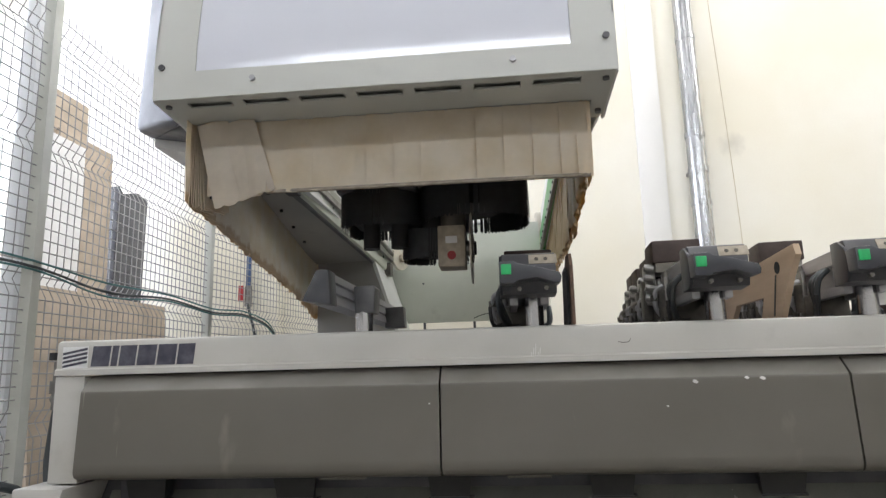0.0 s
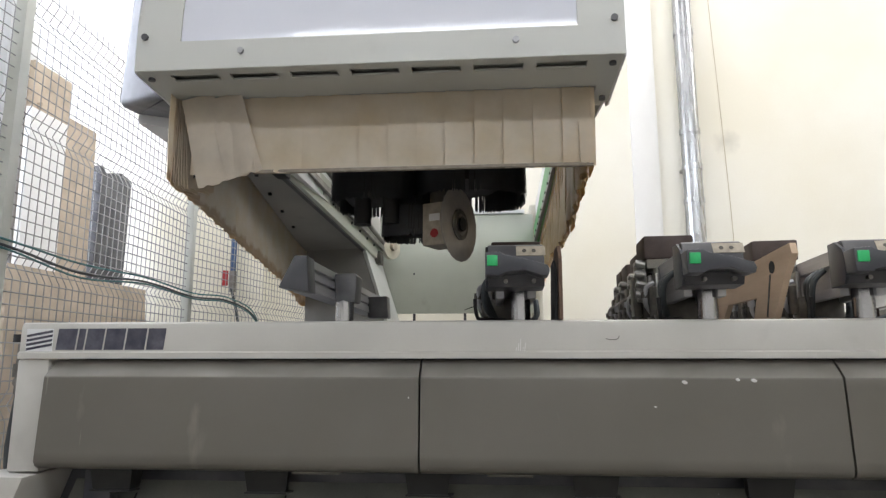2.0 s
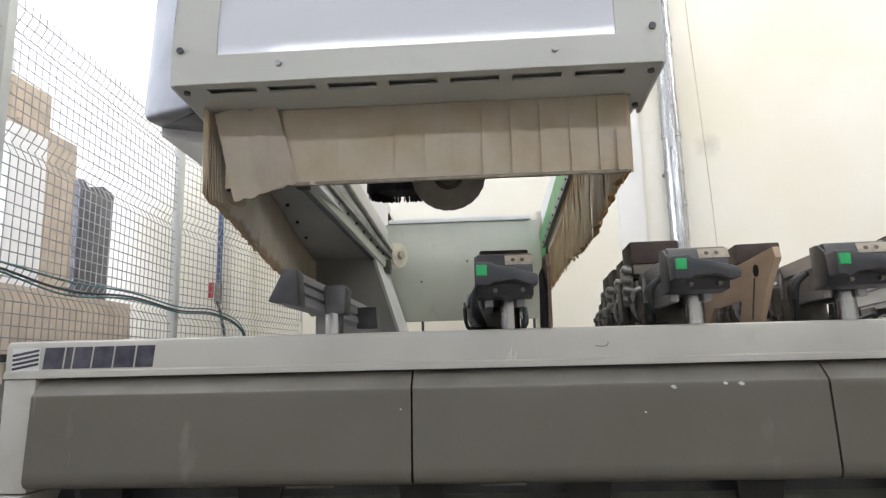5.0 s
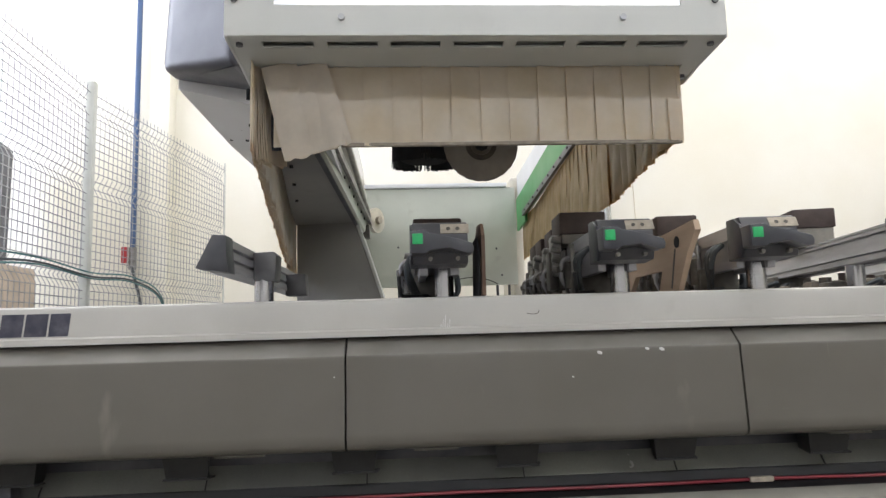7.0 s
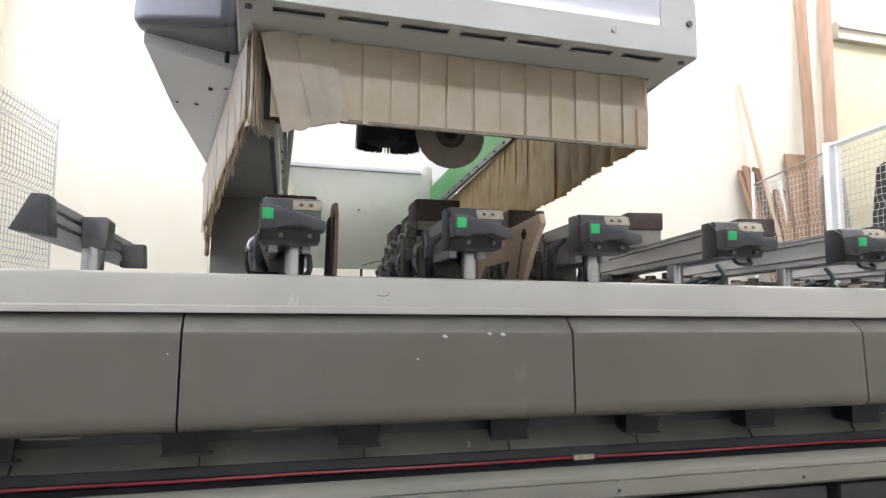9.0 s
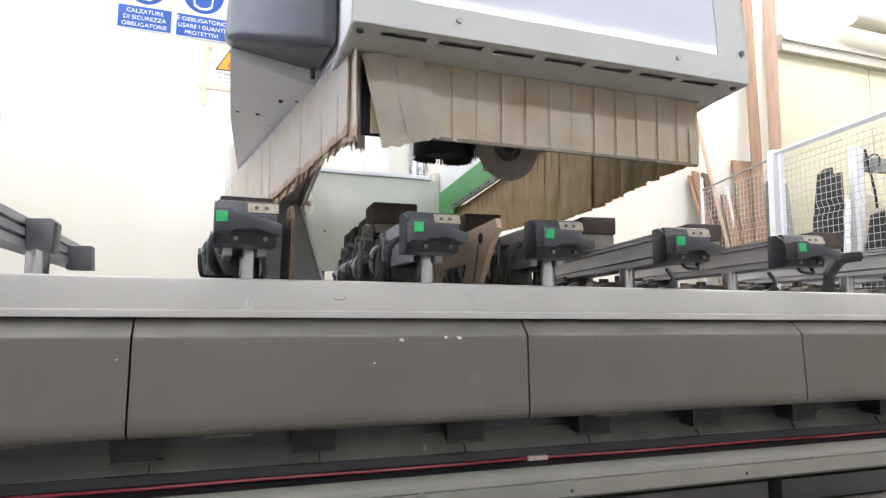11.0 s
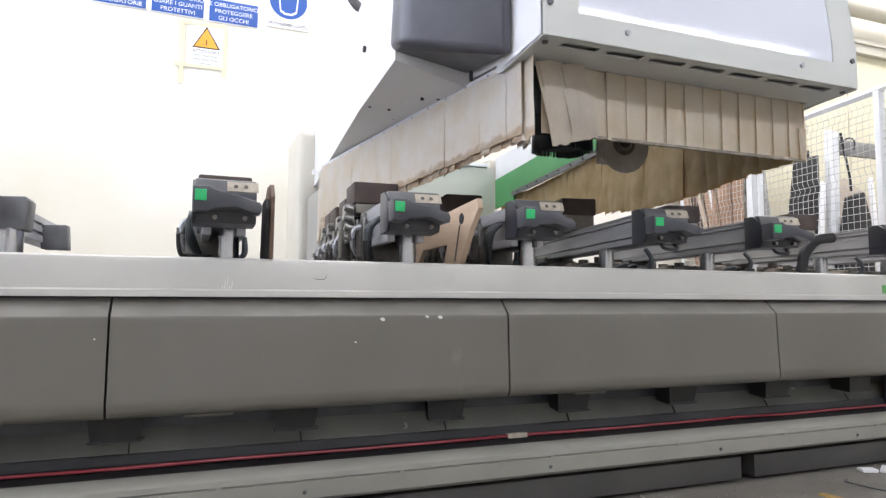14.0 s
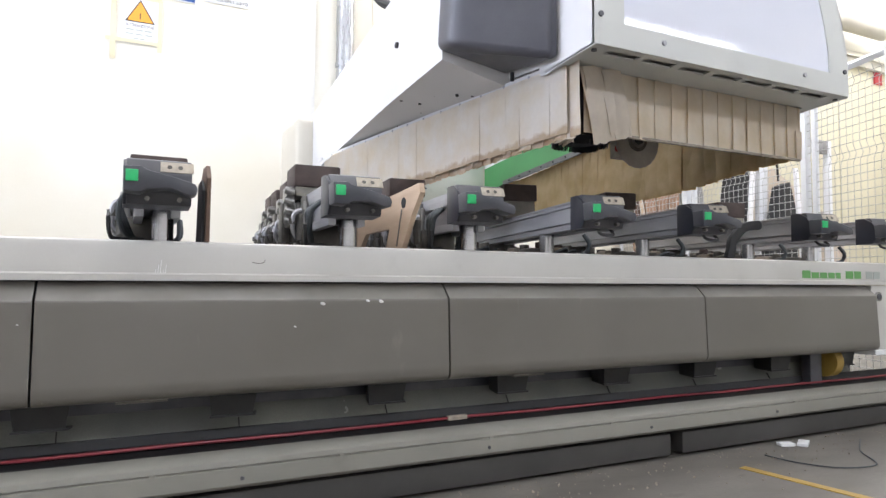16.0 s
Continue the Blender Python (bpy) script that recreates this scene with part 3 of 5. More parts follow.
# inner structure
# plate under the arm, sinking and widening to the rear, with a guide along its inner edge
def along(bm, ya, yb, at, section):
    """A bar from ya to yb; at(y) gives the x and z of its corner, section its outline round that."""
    rings = []
    for y in (ya, yb):
        cx, cz = at(y)
        rings.append([(cx + u, y, cz + v) for u, v in section])
    return loft(bm, rings)


def plate_edge(y):
    return -0.638 + 0.045 * (y - 1), 1.362 - 0.060 * (y - 1)


def guide_edge(y):
    return -0.578 + 0.018 * (y - 1), 1.60 - 0.065 * (y - 1)


def rail_edge(y):
    return 0.457 - 0.010 * (y - 1), 1.484 - 0.086 * (y - 1)


bm = B()
rings = []
for y in (0.12, 1.0, 1.95):
    ex, ez = plate_edge(y)
    lx = -0.70 - 0.125 * (y + 0.1)
    rings.append([(lx, y, ez - 0.012), (ex, y, ez), (ex, y, ez + 0.05), (lx, y, ez + 0.05)])
part("inner_plate", loft(bm, rings), SHADED_GREY, gantry, "plain grey sheet steel under the arm")
for y in (0.35, 0.62, 0.86, 1.12, 1.40):
    ex, ez = plate_edge(y)
    x = -0.66 - 0.125 * (y + 0.1)
    part("plate_screw", cyl(B(), (x, y, ez - 0.020), (x, y, ez), 0.008, 10), BLACK, gantry)
bm = B()
prism(bm, [(-0.937, 0.32), (-0.937, 1.31), (-0.612, 1.31), (-0.60, 1.28), (-0.53, 1.08), (-0.462, 0.87), (-0.425, 0.70), (-0.40, 0.32)], "y", 1.95, 2.49)
part("column_leg", bm, SHADED_GREY, gantry, "grey column plate with a curved edge")
bm = B()
prism(bm, [(-0.600, 1.292), (-0.53, 1.085), (-0.462, 0.873), (-0.425, 0.70), (-0.40, 0.32), (-0.385, 0.32), (-0.41, 0.70), (-0.447, 0.877), (-0.515, 1.09), (-0.582, 1.30)], "y", 1.945, 2.49)
part("column_edge", bm, HOOD_GREY, gantry, "pale rim of the column plate")
part("guide_strip", along(B(), 0.55, 2.24, plate_edge, [(-0.012, -0.018), (0.008, -0.018), (0.008, 0.03), (-0.012, 0.03)]), DARK, gantry, "dark slotted guide strip")
part("guide_channel", along(B(), 0.62, 2.26, plate_edge, [(0.009, -0.01), (0.024, -0.004), (0.040, 0.13), (0.009, 0.13)]), BACK_PLATE, gantry, "pale channel beside the guide")
for k in range(9):
    y = 0.72 + 0.17 * k
    ex, ez = plate_edge(y)
    part("channel_bolt", cyl(B(), (ex + 0.026, y, ez + 0.05), (ex + 0.036, y, ez + 0.05), 0.008, 8), BLACK, gantry)
part("guide_rail", along(B(), 0.62, 2.26, plate_edge, [(0.040, 0.055), (0.058, 0.055), (0.058, 0.082), (0.040, 0.082)]), STEEL, gantry, "worn steel linear rail")
part("guide_beam", along(B(), 0.62, 2.28, guide_edge, [(-0.06, -0.075), (-0.006, -0.075), (0, -0.03), (0, 0.02), (-0.06, 0.02)]), LIGHT_GREY, gantry, "dusty pale guide beam")
part("ball_screw", tube(B(), [(-0.565, 0.62, 1.515), (-0.540, 2.30, 1.40)], 0.014, 12), STEEL, gantry)
part("end_block", bx(B(), (-0.665, 0.55, 1.352), (-0.615, 0.63, 1.43), 0.004), BLACK, gantry, "dark end block of the guide")
part("end_block", bx(B(), (-0.585, 2.20, 1.25), (-0.535, 2.30, 1.33), 0.004), GREASY, gantry)
pul = part("pulley", cyl(B(), (-0.515, 2.385, 1.385), (-0.490, 2.370, 1.385), 0.082, 32), PULLEY, gantry, "dusty pale plastic pulley")
part("pulley_hub", cyl(B(), (-0.490, 2.370, 1.385), (-0.470, 2.358, 1.385), 0.026, 16), LABEL, pul)
part("back_panel", bx(B(), (-0.60, 2.50, 0.955), (0.44, 2.54, 1.62), 0.004), BACK_PLATE, gantry, "pale grey-green back plate")
part("back_lip", bx(B(), (-0.58, 2.485, 1.622), (0.385, 2.545, 1.650), 0.003), WHITE_FRAME, gantry, "pale folded lip of the back plate")
for x, z in ((-0.36, 1.22), (0.30, 1.20), (0.33, 1.02), (-0.05, 1.35)):
    part("panel_bolt", cyl(B(), (x, 2.492, z), (x, 2.502, z), 0.007, 8), DARK, gantry)
for x in (-0.36, -0.02, 0.30, 0.38):
    part("panel_stud", cyl(B(), (x, 2.52, 0.885), (x, 2.52, 0.957), 0.009, 10), DARK, gantry)
part("loose_wire", tube(B(), curve_pts([(-0.02, 2.49, 0.975), (0.06, 2.47, 1.0), (0.16, 2.47, 1.005), (0.24, 2.47, 0.985), (0.30, 2.49, 0.96)]), 0.003, 6), BLACK, gantry)
bm = B()
prism(bm, [(0.30, 1.545), (2.52, 1.355), (2.52, 1.70), (0.30, 1.80)], "x", 0.462, 0.472)
part("inner_cheek", bm, WHITE_FRAME, gantry, "pale inner cheek plate")
bm = B()
prism(bm, [(0.30, 1.545), (2.19, 1.382), (2.20, 1.335), (2.49, 1.315), (2.49, 1.53), (0.30, 1.72)], "x", 0.446, 0.461)
part("green_panel", bm, GREEN_PANEL, gantry, "green painted inner side panel")
part("inner_rail", along(B(), 0.18, 2.19, rail_edge, [(-0.020, -0.016), (-0.004, -0.016), (-0.004, 0.016), (-0.020, 0.016)]), RAIL_GREY, gantry, "aluminium rail with bolt heads")
for k in range(15):
    y = 0.28 + 0.13 * k
    ex, ez = rail_edge(y)
    part("rail_bolt", cyl(B(), (ex - 0.025, y, ez), (ex - 0.018, y, ez), 0.006, 8), BLACK, gantry)
part("far_arm", bx(B(), (0.500, 0.3, 1.52), (0.52, 2.55, 1.70), 0.01), HOOD_GREY, gantry)

# strip curtains: overlapping yellowed plastic strips
rng = random.Random(4)


def strip(w, h, bow, wob, seed, hem=0.012):
    """A hanging strip with its top middle at the origin: bowed, wavy, with a ragged hem."""
    r = random.Random(seed)
    bm = B()
    nu, nv, th = 6, 8, 0.0022
    ph, ph2 = r.uniform(0, 6), r.uniform(0, 6)
    grid = {}
    for s in (0, 1):
        for i in range(nu + 1):
            for j in range(nv + 1):
                u, v = i / nu - 0.5, j / nv
                ragged = hem * (noise.noise((i * 0.9 + seed * 3.1, seed * 1.7, 0)) + 0.3 * math.sin(i * 2.1 + ph)) if j == nv else 0
                y = bow * (1 - 4 * u * u) * v + wob * v * math.sin(ph + 5 * v + 3 * u) + wob * 0.5 * v * v * math.sin(ph2 + 9 * u)
                grid[s, i, j] = bm.verts.new((u * w + wob * 0.3 * v * math.sin(ph2), y + s * th, -h * v + ragged))
    for s in (0, 1):
        for i in range(nu):
            for j in range(nv):
                bm.faces.new((grid[s, i, j], grid[s, i + 1, j], grid[s, i + 1, j + 1], grid[s, i, j + 1]))
    for j in range(nv):
        for i in (0, nu):
            bm.faces.new((grid[0, i, j], grid[1, i, j], grid[1, i, j + 1], grid[0, i, j + 1]))
    for i in range(nu):
        for j in (0, nv):
            bm.faces.new((grid[0, i, j], grid[0, i + 1, j], grid[1, i + 1, j], grid[1, i, j]))
    return bm


def brush(bm, cx, cy, rx, ry, z0, z1, n, seed):
    r = random.Random(seed)
    for k in range(n):
        a = math.tau * k / n + r.uniform(-0.02, 0.02)
        for layer in (1.0, 0.9):
            x, y = cx + rx * layer * math.copysign(abs(math.cos(a)) ** 0.6, math.cos(a)), cy + ry * layer * math.copysign(abs(math.sin(a)) ** 0.6, math.sin(a))
            w, dx = 0.0032, r.uniform(-0.006, 0.006)
            zz = z1 + r.uniform(-0.003, 0.006)
            t = Vector((-math.sin(a), math.cos(a), 0)) * w
            vs = [bm.verts.new(p) for p in ((x - t.x, y - t.y, z0), (x + t.x, y + t.y, z0), (x + t.x * 0.6 + dx, y + t.y * 0.6, zz), (x - t.x * 0.6 + dx, y - t.y * 0.6, zz))]
            bm.faces.new(vs)
    return bm


def baked(bm, m):
    bmesh.ops.transform(bm, matrix=m, verts=bm.verts)
    return bm


NF = 14
for k in range(NF):
    x = -0.655 + 1.108 * (k + 0.5) / NF
    z1 = 1.160 + 0.003 * rng.uniform(-1, 1)
    part("curtain_strip", baked(strip(0.088, 1.380 - z1, -0.0015, 0.0016, k, 0.002), pose(x, -0.094, 1.380, rng.uniform(-0.5, 0.5), rng.uniform(-0.5, 0.5), 4.2 + rng.uniform(-0.8, 1.0))), CURTAIN, gantry)
# torn-loose strips at the front corner, hanging aslant in two layers
for k, (x, ang, h) in enumerate(((-0.648, 14, 0.262), (-0.640, 16, 0.255), (-0.572, 15.5, 0.240), (-0.560, 17, 0.236))):
    part("curtain_strip", baked(strip(0.086, h, -0.004, 0.005, 40 + k, 0.010), pose(x, -0.112 - 0.005 * (k % 2), 1.381, 2.0 * (k % 2), -ang, 3)), CURTAIN_DIRTY, gantry)
part("short_strip", baked(strip(0.040, 0.115, -0.001, 0.002, 47, 0.002), pose(0.432, -0.102, 1.280, 0, 0, 3)), CURTAIN, gantry)
# the pack of strips at the corner of the arm's side
for k in range(8):
    part("curtain_strip", baked(strip(0.10, 0.252 - 0.004 * (k % 3), 0.003, 0.003, 50 + k, 0.008), pose(-0.712 + 0.006 * k, -0.058 + 0.003 * k, 1.382, 0, 1 - 0.8 * k, 96 - 4 * k)), CURTAIN_DIRTY, gantry)
part("curtain_strip", baked(strip(0.12, 0.218, 0.004, 0.004, 58, 0.006), pose(0.448, -0.035, 1.382, 0, 0, 88)), CURTAIN, gantry)
# black plate added to close the bright gap where black brush belongs
part("corner_backing", bx(B(), (-0.700, -0.046, 1.165), (-0.585, -0.042, 1.384), 0.001), BLACK, gantry, "black backing plate added to darken the gap behind the torn corner")
part("corner_brush", brush(B(), -0.60, -0.02, 0.075, 0.03, 1.384, 1.235, 260, 9), BRISTLE, gantry)
part("curtain_backing", bx(B(), (-0.64, -0.080, 1.262), (0.435, -0.074, 1.379)), LABEL, gantry)
part("hem_rail", bx(B(), (-0.48, -0.100, 1.158), (0.447, -0.086, 1.168), 0.003), DUST, gantry)
NS = 34


def hanging(start, end, h0, h1, n, bow, seed, skew, material, hem, lap, wob, belly=0.0, top=lambda y: 1.384):
    """A row of overlapping strips from start to end, h0 to h1 long, with a thin liner sheet outside them."""
    (xa, ya), (xb, yb) = start, end
    turn = math.degrees(math.atan2(yb - ya, xb - xa))
    run = math.hypot(xb - xa, yb - ya)
    for k in range(n):
        f = (k + 0.5) / n
        h = h0 + (h1 - h0) * f + 0.005 * noise.noise((k * 0.6, seed, 0)) + belly * math.sin(math.pi * min(1.0, f / 0.6)) ** 2 * (f < 0.6)
        zt = top(ya + (yb - ya) * f)
        h += zt - 1.384
        m = pose(xa + (xb - xa) * f, ya + (yb - ya) * f, zt, rng.uniform(-0.7, 0.7), rng.uniform(-0.6, 0.6), turn + skew)
        part("curtain_strip", baked(strip(run / n * lap, h, bow, wob, seed + k, hem), m), material, gantry)


hanging((-0.705, -0.105), (-0.965, 1.85), 0.245, 0.35, NS, 0.002, 60, -7, CURTAIN_STAINED, 0.006, 2.1, 0.0028)
hanging((-0.722, -0.085), (-0.975, 1.80), 0.232, 0.315, 24, 0.0, 200, 0, CURTAIN_STAINED, 0.004, 1.04, 0.0012)
# loosened rear strips hang lower
hanging((-0.915, 1.50), (-0.955, 1.985), 0.33, 0.42, 9, 0.004, 160, -9, CURTAIN_STAINED, 0.016, 2.2, 0.006)
hanging((0.446, -0.02), (0.474, 2.42), 0.222, 0.275, NS, 0.012, 120, -4.5, CURTAIN_BACKLIT, 0.006, 1.9, 0.005, 0.045, lambda y: max(1.384, min(1.50, rail_edge(y)[1] - 0.012)) if y > 0.2 else 1.40)
hanging((0.460, -0.02), (0.490, 2.42), 0.205, 0.258, 22, 0.0, 240, 0, CURTAIN_BACKLIT, 0.003, 1.05, 0.0015, 0.045, lambda y: max(1.384, min(1.50, rail_edge(y)[1] - 0.012)) if y > 0.2 else 1.40)
bm = B()
prism(bm, [(0.41, -0.08), (0.462, -0.08), (0.470, 0.2), (0.41, 0.2)], "z", 1.402, 1.412)
part("curtain_rail", bm, HOOD_GREY, gantry)
rail_at = lambda y: (-0.7285 - 0.1345 * y, 1.372)
part("curtain_rail", along(B(), 0.04, 1.98, rail_at, [(-0.004, 0), (0, 0), (0, 0.026), (-0.004, 0.026)]), ARM_WHITE, gantry, "pale clamping strip along the arm")
for k in range(14):
    y = 0.10 + 0.14 * k
    part("strip_rivet", cyl(B(), (rail_at(y)[0] - 0.007, y, 1.385), (rail_at(y)[0], y, 1.385), 0.006, 8), ALU, gantry)

# tool head with brush skirts, rises out of sight behind the front curtain
head = part("tool_head", bx(B(), (-0.34, 0.22, 0.0), (0.26, 0.62, 0.40), 0.02), GREASY, gantry, "black spindle carriage with brush skirts")


part("brush_skirt", brush(B(), 0.10, 0.42, 0.19, 0.17, 0.06, -0.115, 620, 1), BRISTLE, head)
# black solids added inside the brushes to stop light between the bristles
part("brush_filler", cyl(B(), (0.06, 0.42, -0.07), (0.06, 0.42, 0.05), 0.135, 28), BLACK, head)
part("brush_collar", cyl(B(), (0.10, 0.42, 0.03), (0.10, 0.42, 0.07), 0.19, 32), BLACK, head)
part("brush_skirt", brush(B(), -0.23, 0.40, 0.14, 0.15, 0.06, -0.135, 480, 2), BRISTLE, head)
part("brush_filler", bx(B(), (-0.34, 0.28, -0.11), (-0.12, 0.52, 0.0), 0.02), BLACK, head)
part("brush_collar", bx(B(), (-0.37, 0.255, -0.02), (-0.09, 0.55, 0.06), 0.01), DARK, head)
part("drill_spindle", cyl(B(), (-0.27, 0.38, -0.20), (-0.27, 0.38, 0), 0.03, 16), BLACK, head)
part("drill_spindle", cyl(B(), (-0.17, 0.38, -0.20), (-0.17, 0.38, 0), 0.03, 16), BLACK, head)

# saw unit: angle drive with a blade, swivels about the upright; its blade first faces along the base
saw = part("saw_unit", bx(B(), (-0.052, -0.05, -0.07), (0.042, 0.05, 0.075), 0.006), LABEL, gantry, "pale grease-smeared angle drive housing")
part("saw_neck", cyl(B(), (0, 0, 0.07), (0, 0, 0.16), 0.045, 20), GREASY, saw)
part("saw_arbor", cyl(B(), (0.04, 0, 0), (0.064, 0, 0), 0.028, 20), STEEL, saw)
bm = B()
pts = []
for k in range(72):
    a = math.tau * k / 72
    pts.append((0.124 * (1.0 if k % 3 else 0.985) * math.cos(a), 0.124 * (1.0 if k % 3 else 0.985) * math.sin(a)))
prism(bm, pts, "x", 0.060, 0.0632)
part("saw_blade", bm, BLADE, saw, "round dull steel saw blade")
part("blade_flange", cyl(B(), (0.0632, 0, 0), (0.068, 0, 0), 0.052, 32), GREASY, saw, "greasy clamping flange")
part("flange_ring", cyl(B(), (0.068, 0, 0), (0.071, 0, 0), 0.036, 28), STEEL, saw)
part("blade_nut", cyl(B(), (0.071, 0, 0), (0.078, 0, 0), 0.024, 8), BLACK, saw)
part("warning_mark", cyl(B(), (-0.005, -0.052, -0.03), (-0.005, -0.0495, -0.03), 0.015, 20), RED_PAINT, saw)
part("data_plate", bx(B(), (-0.025, -0.0515, 0.012), (0.015, -0.0495, 0.036)), SIGN_WHITE, saw)
dust_brush = part("dust_brush", brush(B(), 0.0, 0.0, 0.115, 0.09, 0.06, -0.045, 420, 5), BRISTLE, gantry)
part("brush_filler", cyl(B(), (0, 0, -0.025), (0, 0, 0.20), 0.088, 24, 0.08), BLACK, dust_brush)

# ---- work tables on the base ----
TABLES = [(0.267, 0.92), (0.79, 0.92), (1.205, 0.92), (1.69, 0.92), (2.217, 0.92), (2.91, 0.92), (3.38, 0.92)]


def work_table(cluttered):
    """Aluminium beam from front to rear with a plastic handle head; origin on the base below the head's middle."""
    t = thing("work_table", "aluminium sliding work table with dark plastic handle head", "work table", group="work tables")
    bm = B()
    if cluttered:
        side = [(0.046, 0.088), (0.046, 0.150), (0.064, 0.152), (0.064, 0.192)]
    else:
        side = [(0.062, 0.090), (0.062, 0.106), (0.048, 0.107), (0.048, 0.114), (0.062, 0.115), (0.059, 0.140), (0.062, 0.165), (0.048, 0.166), (0.048, 0.173), (0.062, 0.174), (0.062, 0.182), (0.056, 0.183), (0.056, 0.187), (0.062, 0.188), (0.062, 0.195)]
    ol = side + [(0.012, 0.195), (0.012, 0.184), (-0.012, 0.184), (-0.012, 0.195)] + [(-x, z) for x, z in reversed(side)] + [(-0.02, 0.09), (-0.02, 0.100), (0.02, 0.100), (0.02, 0.09)]
    prism(bm, ol, "y", 0.09, 1.42)
    part("table_beam", bm, ALU, t, "grooved extruded aluminium beam")
    bm = B()
    prism(bm, [(0.094, 0.203), (0.045, 0.203), (0.004, 0.180), (-0.010, 0.160), (-0.010, 0.100), (0.004, 0.082), (0.094, 0.080)], "x", -0.086, -0.077, 0.003)
    part("end_cap", bm, NAVY, t, "dark chamfered plastic end cap")
    bm = B()
    prism(bm, [(0.090, 0.202), (0.024, 0.204), (0.016, 0.201), (-0.004, 0.164), (-0.004, 0.112), (0.006, 0.084), (0.090, 0.080)], "x", -0.079, 0.076, 0.004)
    part("handle_head", bm, DARK, t, "worn dark grey plastic handle head")
    bm = B()
    prism(bm, [(-0.086, 0.168), (-0.046, 0.170), (-0.034, 0.162), (0.030, 0.148), (0.080, 0.133), (0.085, 0.120), (0.082, 0.106), (0.066, 0.104), (0.020, 0.120), (-0.034, 0.114), (-0.046, 0.106), (-0.084, 0.108)], "y", -0.072, -0.004, 0.003)
    part("grip", bm, DARK, t, "slanting moulded grip with rubbed edges")
    part("button", bx(B(), (-0.080, -0.0755, 0.131), (-0.052, -0.069, 0.160), 0.002), GREEN, t, "bright green square button")
    part("type_label", bx(B(), (-0.004, -0.016, 0), (0.076, 0.016, 0.0015)), LABEL, t, m=pose(0.004, 0.0052, 0.1828, 61.6, 0, 0))
    for x in (0.018, 0.044):
        part("label_mark", cyl(B(), (x, 0, 0.0012), (x, 0, 0.0024), 0.006, 12), GREASY, t, m=pose(0.004, 0.0052, 0.1828, 61.6, 0, 0))
    for x in (-0.030, 0.046):
        part("screw", cyl(B(), (x, -0.016, 0.098), (x, 0.01, 0.098), 0.006, 10), STEEL, t)
    if not cluttered:
        part("release_loop", tube(B(), curve_pts([(0.0, 0.05, 0.085), (0.0, 0.03, 0.068), (0.02, 0.02, 0.062), (0.045, 0.02, 0.064), (0.05, 0.05, 0.085)]), 0.006), DARK, t)
    if cluttered:
        for x in (-0.058, 0.034):
            part("lower_rail", bx(B(), (x, 0.11, 0.062), (x + 0.024, 1.35, 0.089), 0.003), ALU, t)
    if cluttered:
        for k in range(9):
            y = 0.36 + 0.125 * k
            part("pipe_bend", tube(B(), curve_pts([(-0.088, y + 0.02, 0.135), (-0.112, y + 0.02, 0.12), (-0.116, y + 0.03, 0.07), (-0.095, y + 0.06, 0.04)], 4), 0.008, 6), STEEL if k % 3 else ALU, t)
            part("coupling_nut", cyl(B(), (-0.116, y + 0.03, 0.085), (-0.116, y + 0.03, 0.105), 0.014, 6), ALU if k % 2 else GREASY, t)
            part("small_knob", cyl(B(), (-0.07, y + 0.055, 0.16), (-0.07, y + 0.055, 0.186), 0.012, 10), BLACK if k % 2 else STEEL, t)
            part("fitting", bx(B(), (-0.085 + 0.01 * (k % 2), y, 0.0), (0.05, y + 0.06, 0.085), 0.014), GREASY, t)
            part("clamp", bx(B(), (-0.084, y + 0.01, 0.02), (-0.068, y + 0.07, 0.165 + 0.01 * (k % 2)), 0.006), STEEL, t)
            part("valve", cyl(B(), (-0.088, y + 0.03, 0.03), (-0.088, y + 0.03, 0.12), 0.017, 10), GREASY, t)
        part("hook_lever", tube(B(), curve_pts([(-0.03, 0.30, 0.012), (-0.10, 0.20, 0.006), (-0.116, 0.16, 0.02), (-0.12, 0.15, 0.065)]), 0.006), BLACK, t)
        for k in range(3):
            part("air_hose", tube(B(), curve_pts([(-0.060, 0.20 + 0.03 * k, 0.145), (-0.092, 0.20 + 0.03 * k, 0.11), (-0.088 + 0.008 * k, 0.24 + 0.03 * k, 0.045), (-0.05, 0.36, 0.012), (0.0, 0.44, 0.008), (0.07, 0.37 + 0.02 * k, 0.02), (0.075, 0.40, 0.08)]), 0.009), CABLE, t)
    else:
        for k in range(5):
            y = 0.54 + 0.15 * k
            part("fitting", bx(B(), (-0.085, y, -0.02), (0.05, y + 0.09, 0.040 + 0.012 * (k % 2)), 0.016), DUST if k % 2 else GREASY, t)
            part("valve", cyl(B(), (-0.05, y + 0.10, 0.0), (-0.05, y + 0.10, 0.06), 0.022, 10), GREASY, t)
        for k in range(4):
            x, y = -0.34 + 0.10 * k, 0.86 + 0.11 * k
            part("vacuum_valve", bx(B(), (x - 0.06, y, -0.04), (x + 0.07, y + 0.08, 0.064 + 0.014 * (k % 2)), 0.012), (GREASY, DUST, BLOCK_FOOT)[k % 3], t)
            part("valve_cap", cyl(B(), (x, y + 0.03, 0.06), (x, y + 0.03, 0.098 - 0.01 * (k % 2)), 0.024, 12), GREASY if k % 2 else BROWN, t)
            part("supply_hose", tube(B(), curve_pts([(x + 0.05, y, 0.03), (x + 0.10, y - 0.05, 0.06), (x + 0.12, y - 0.02, 0.05), (x + 0.13, y + 0.05, 0.02)], 4), 0.011, 6), CABLE, t)
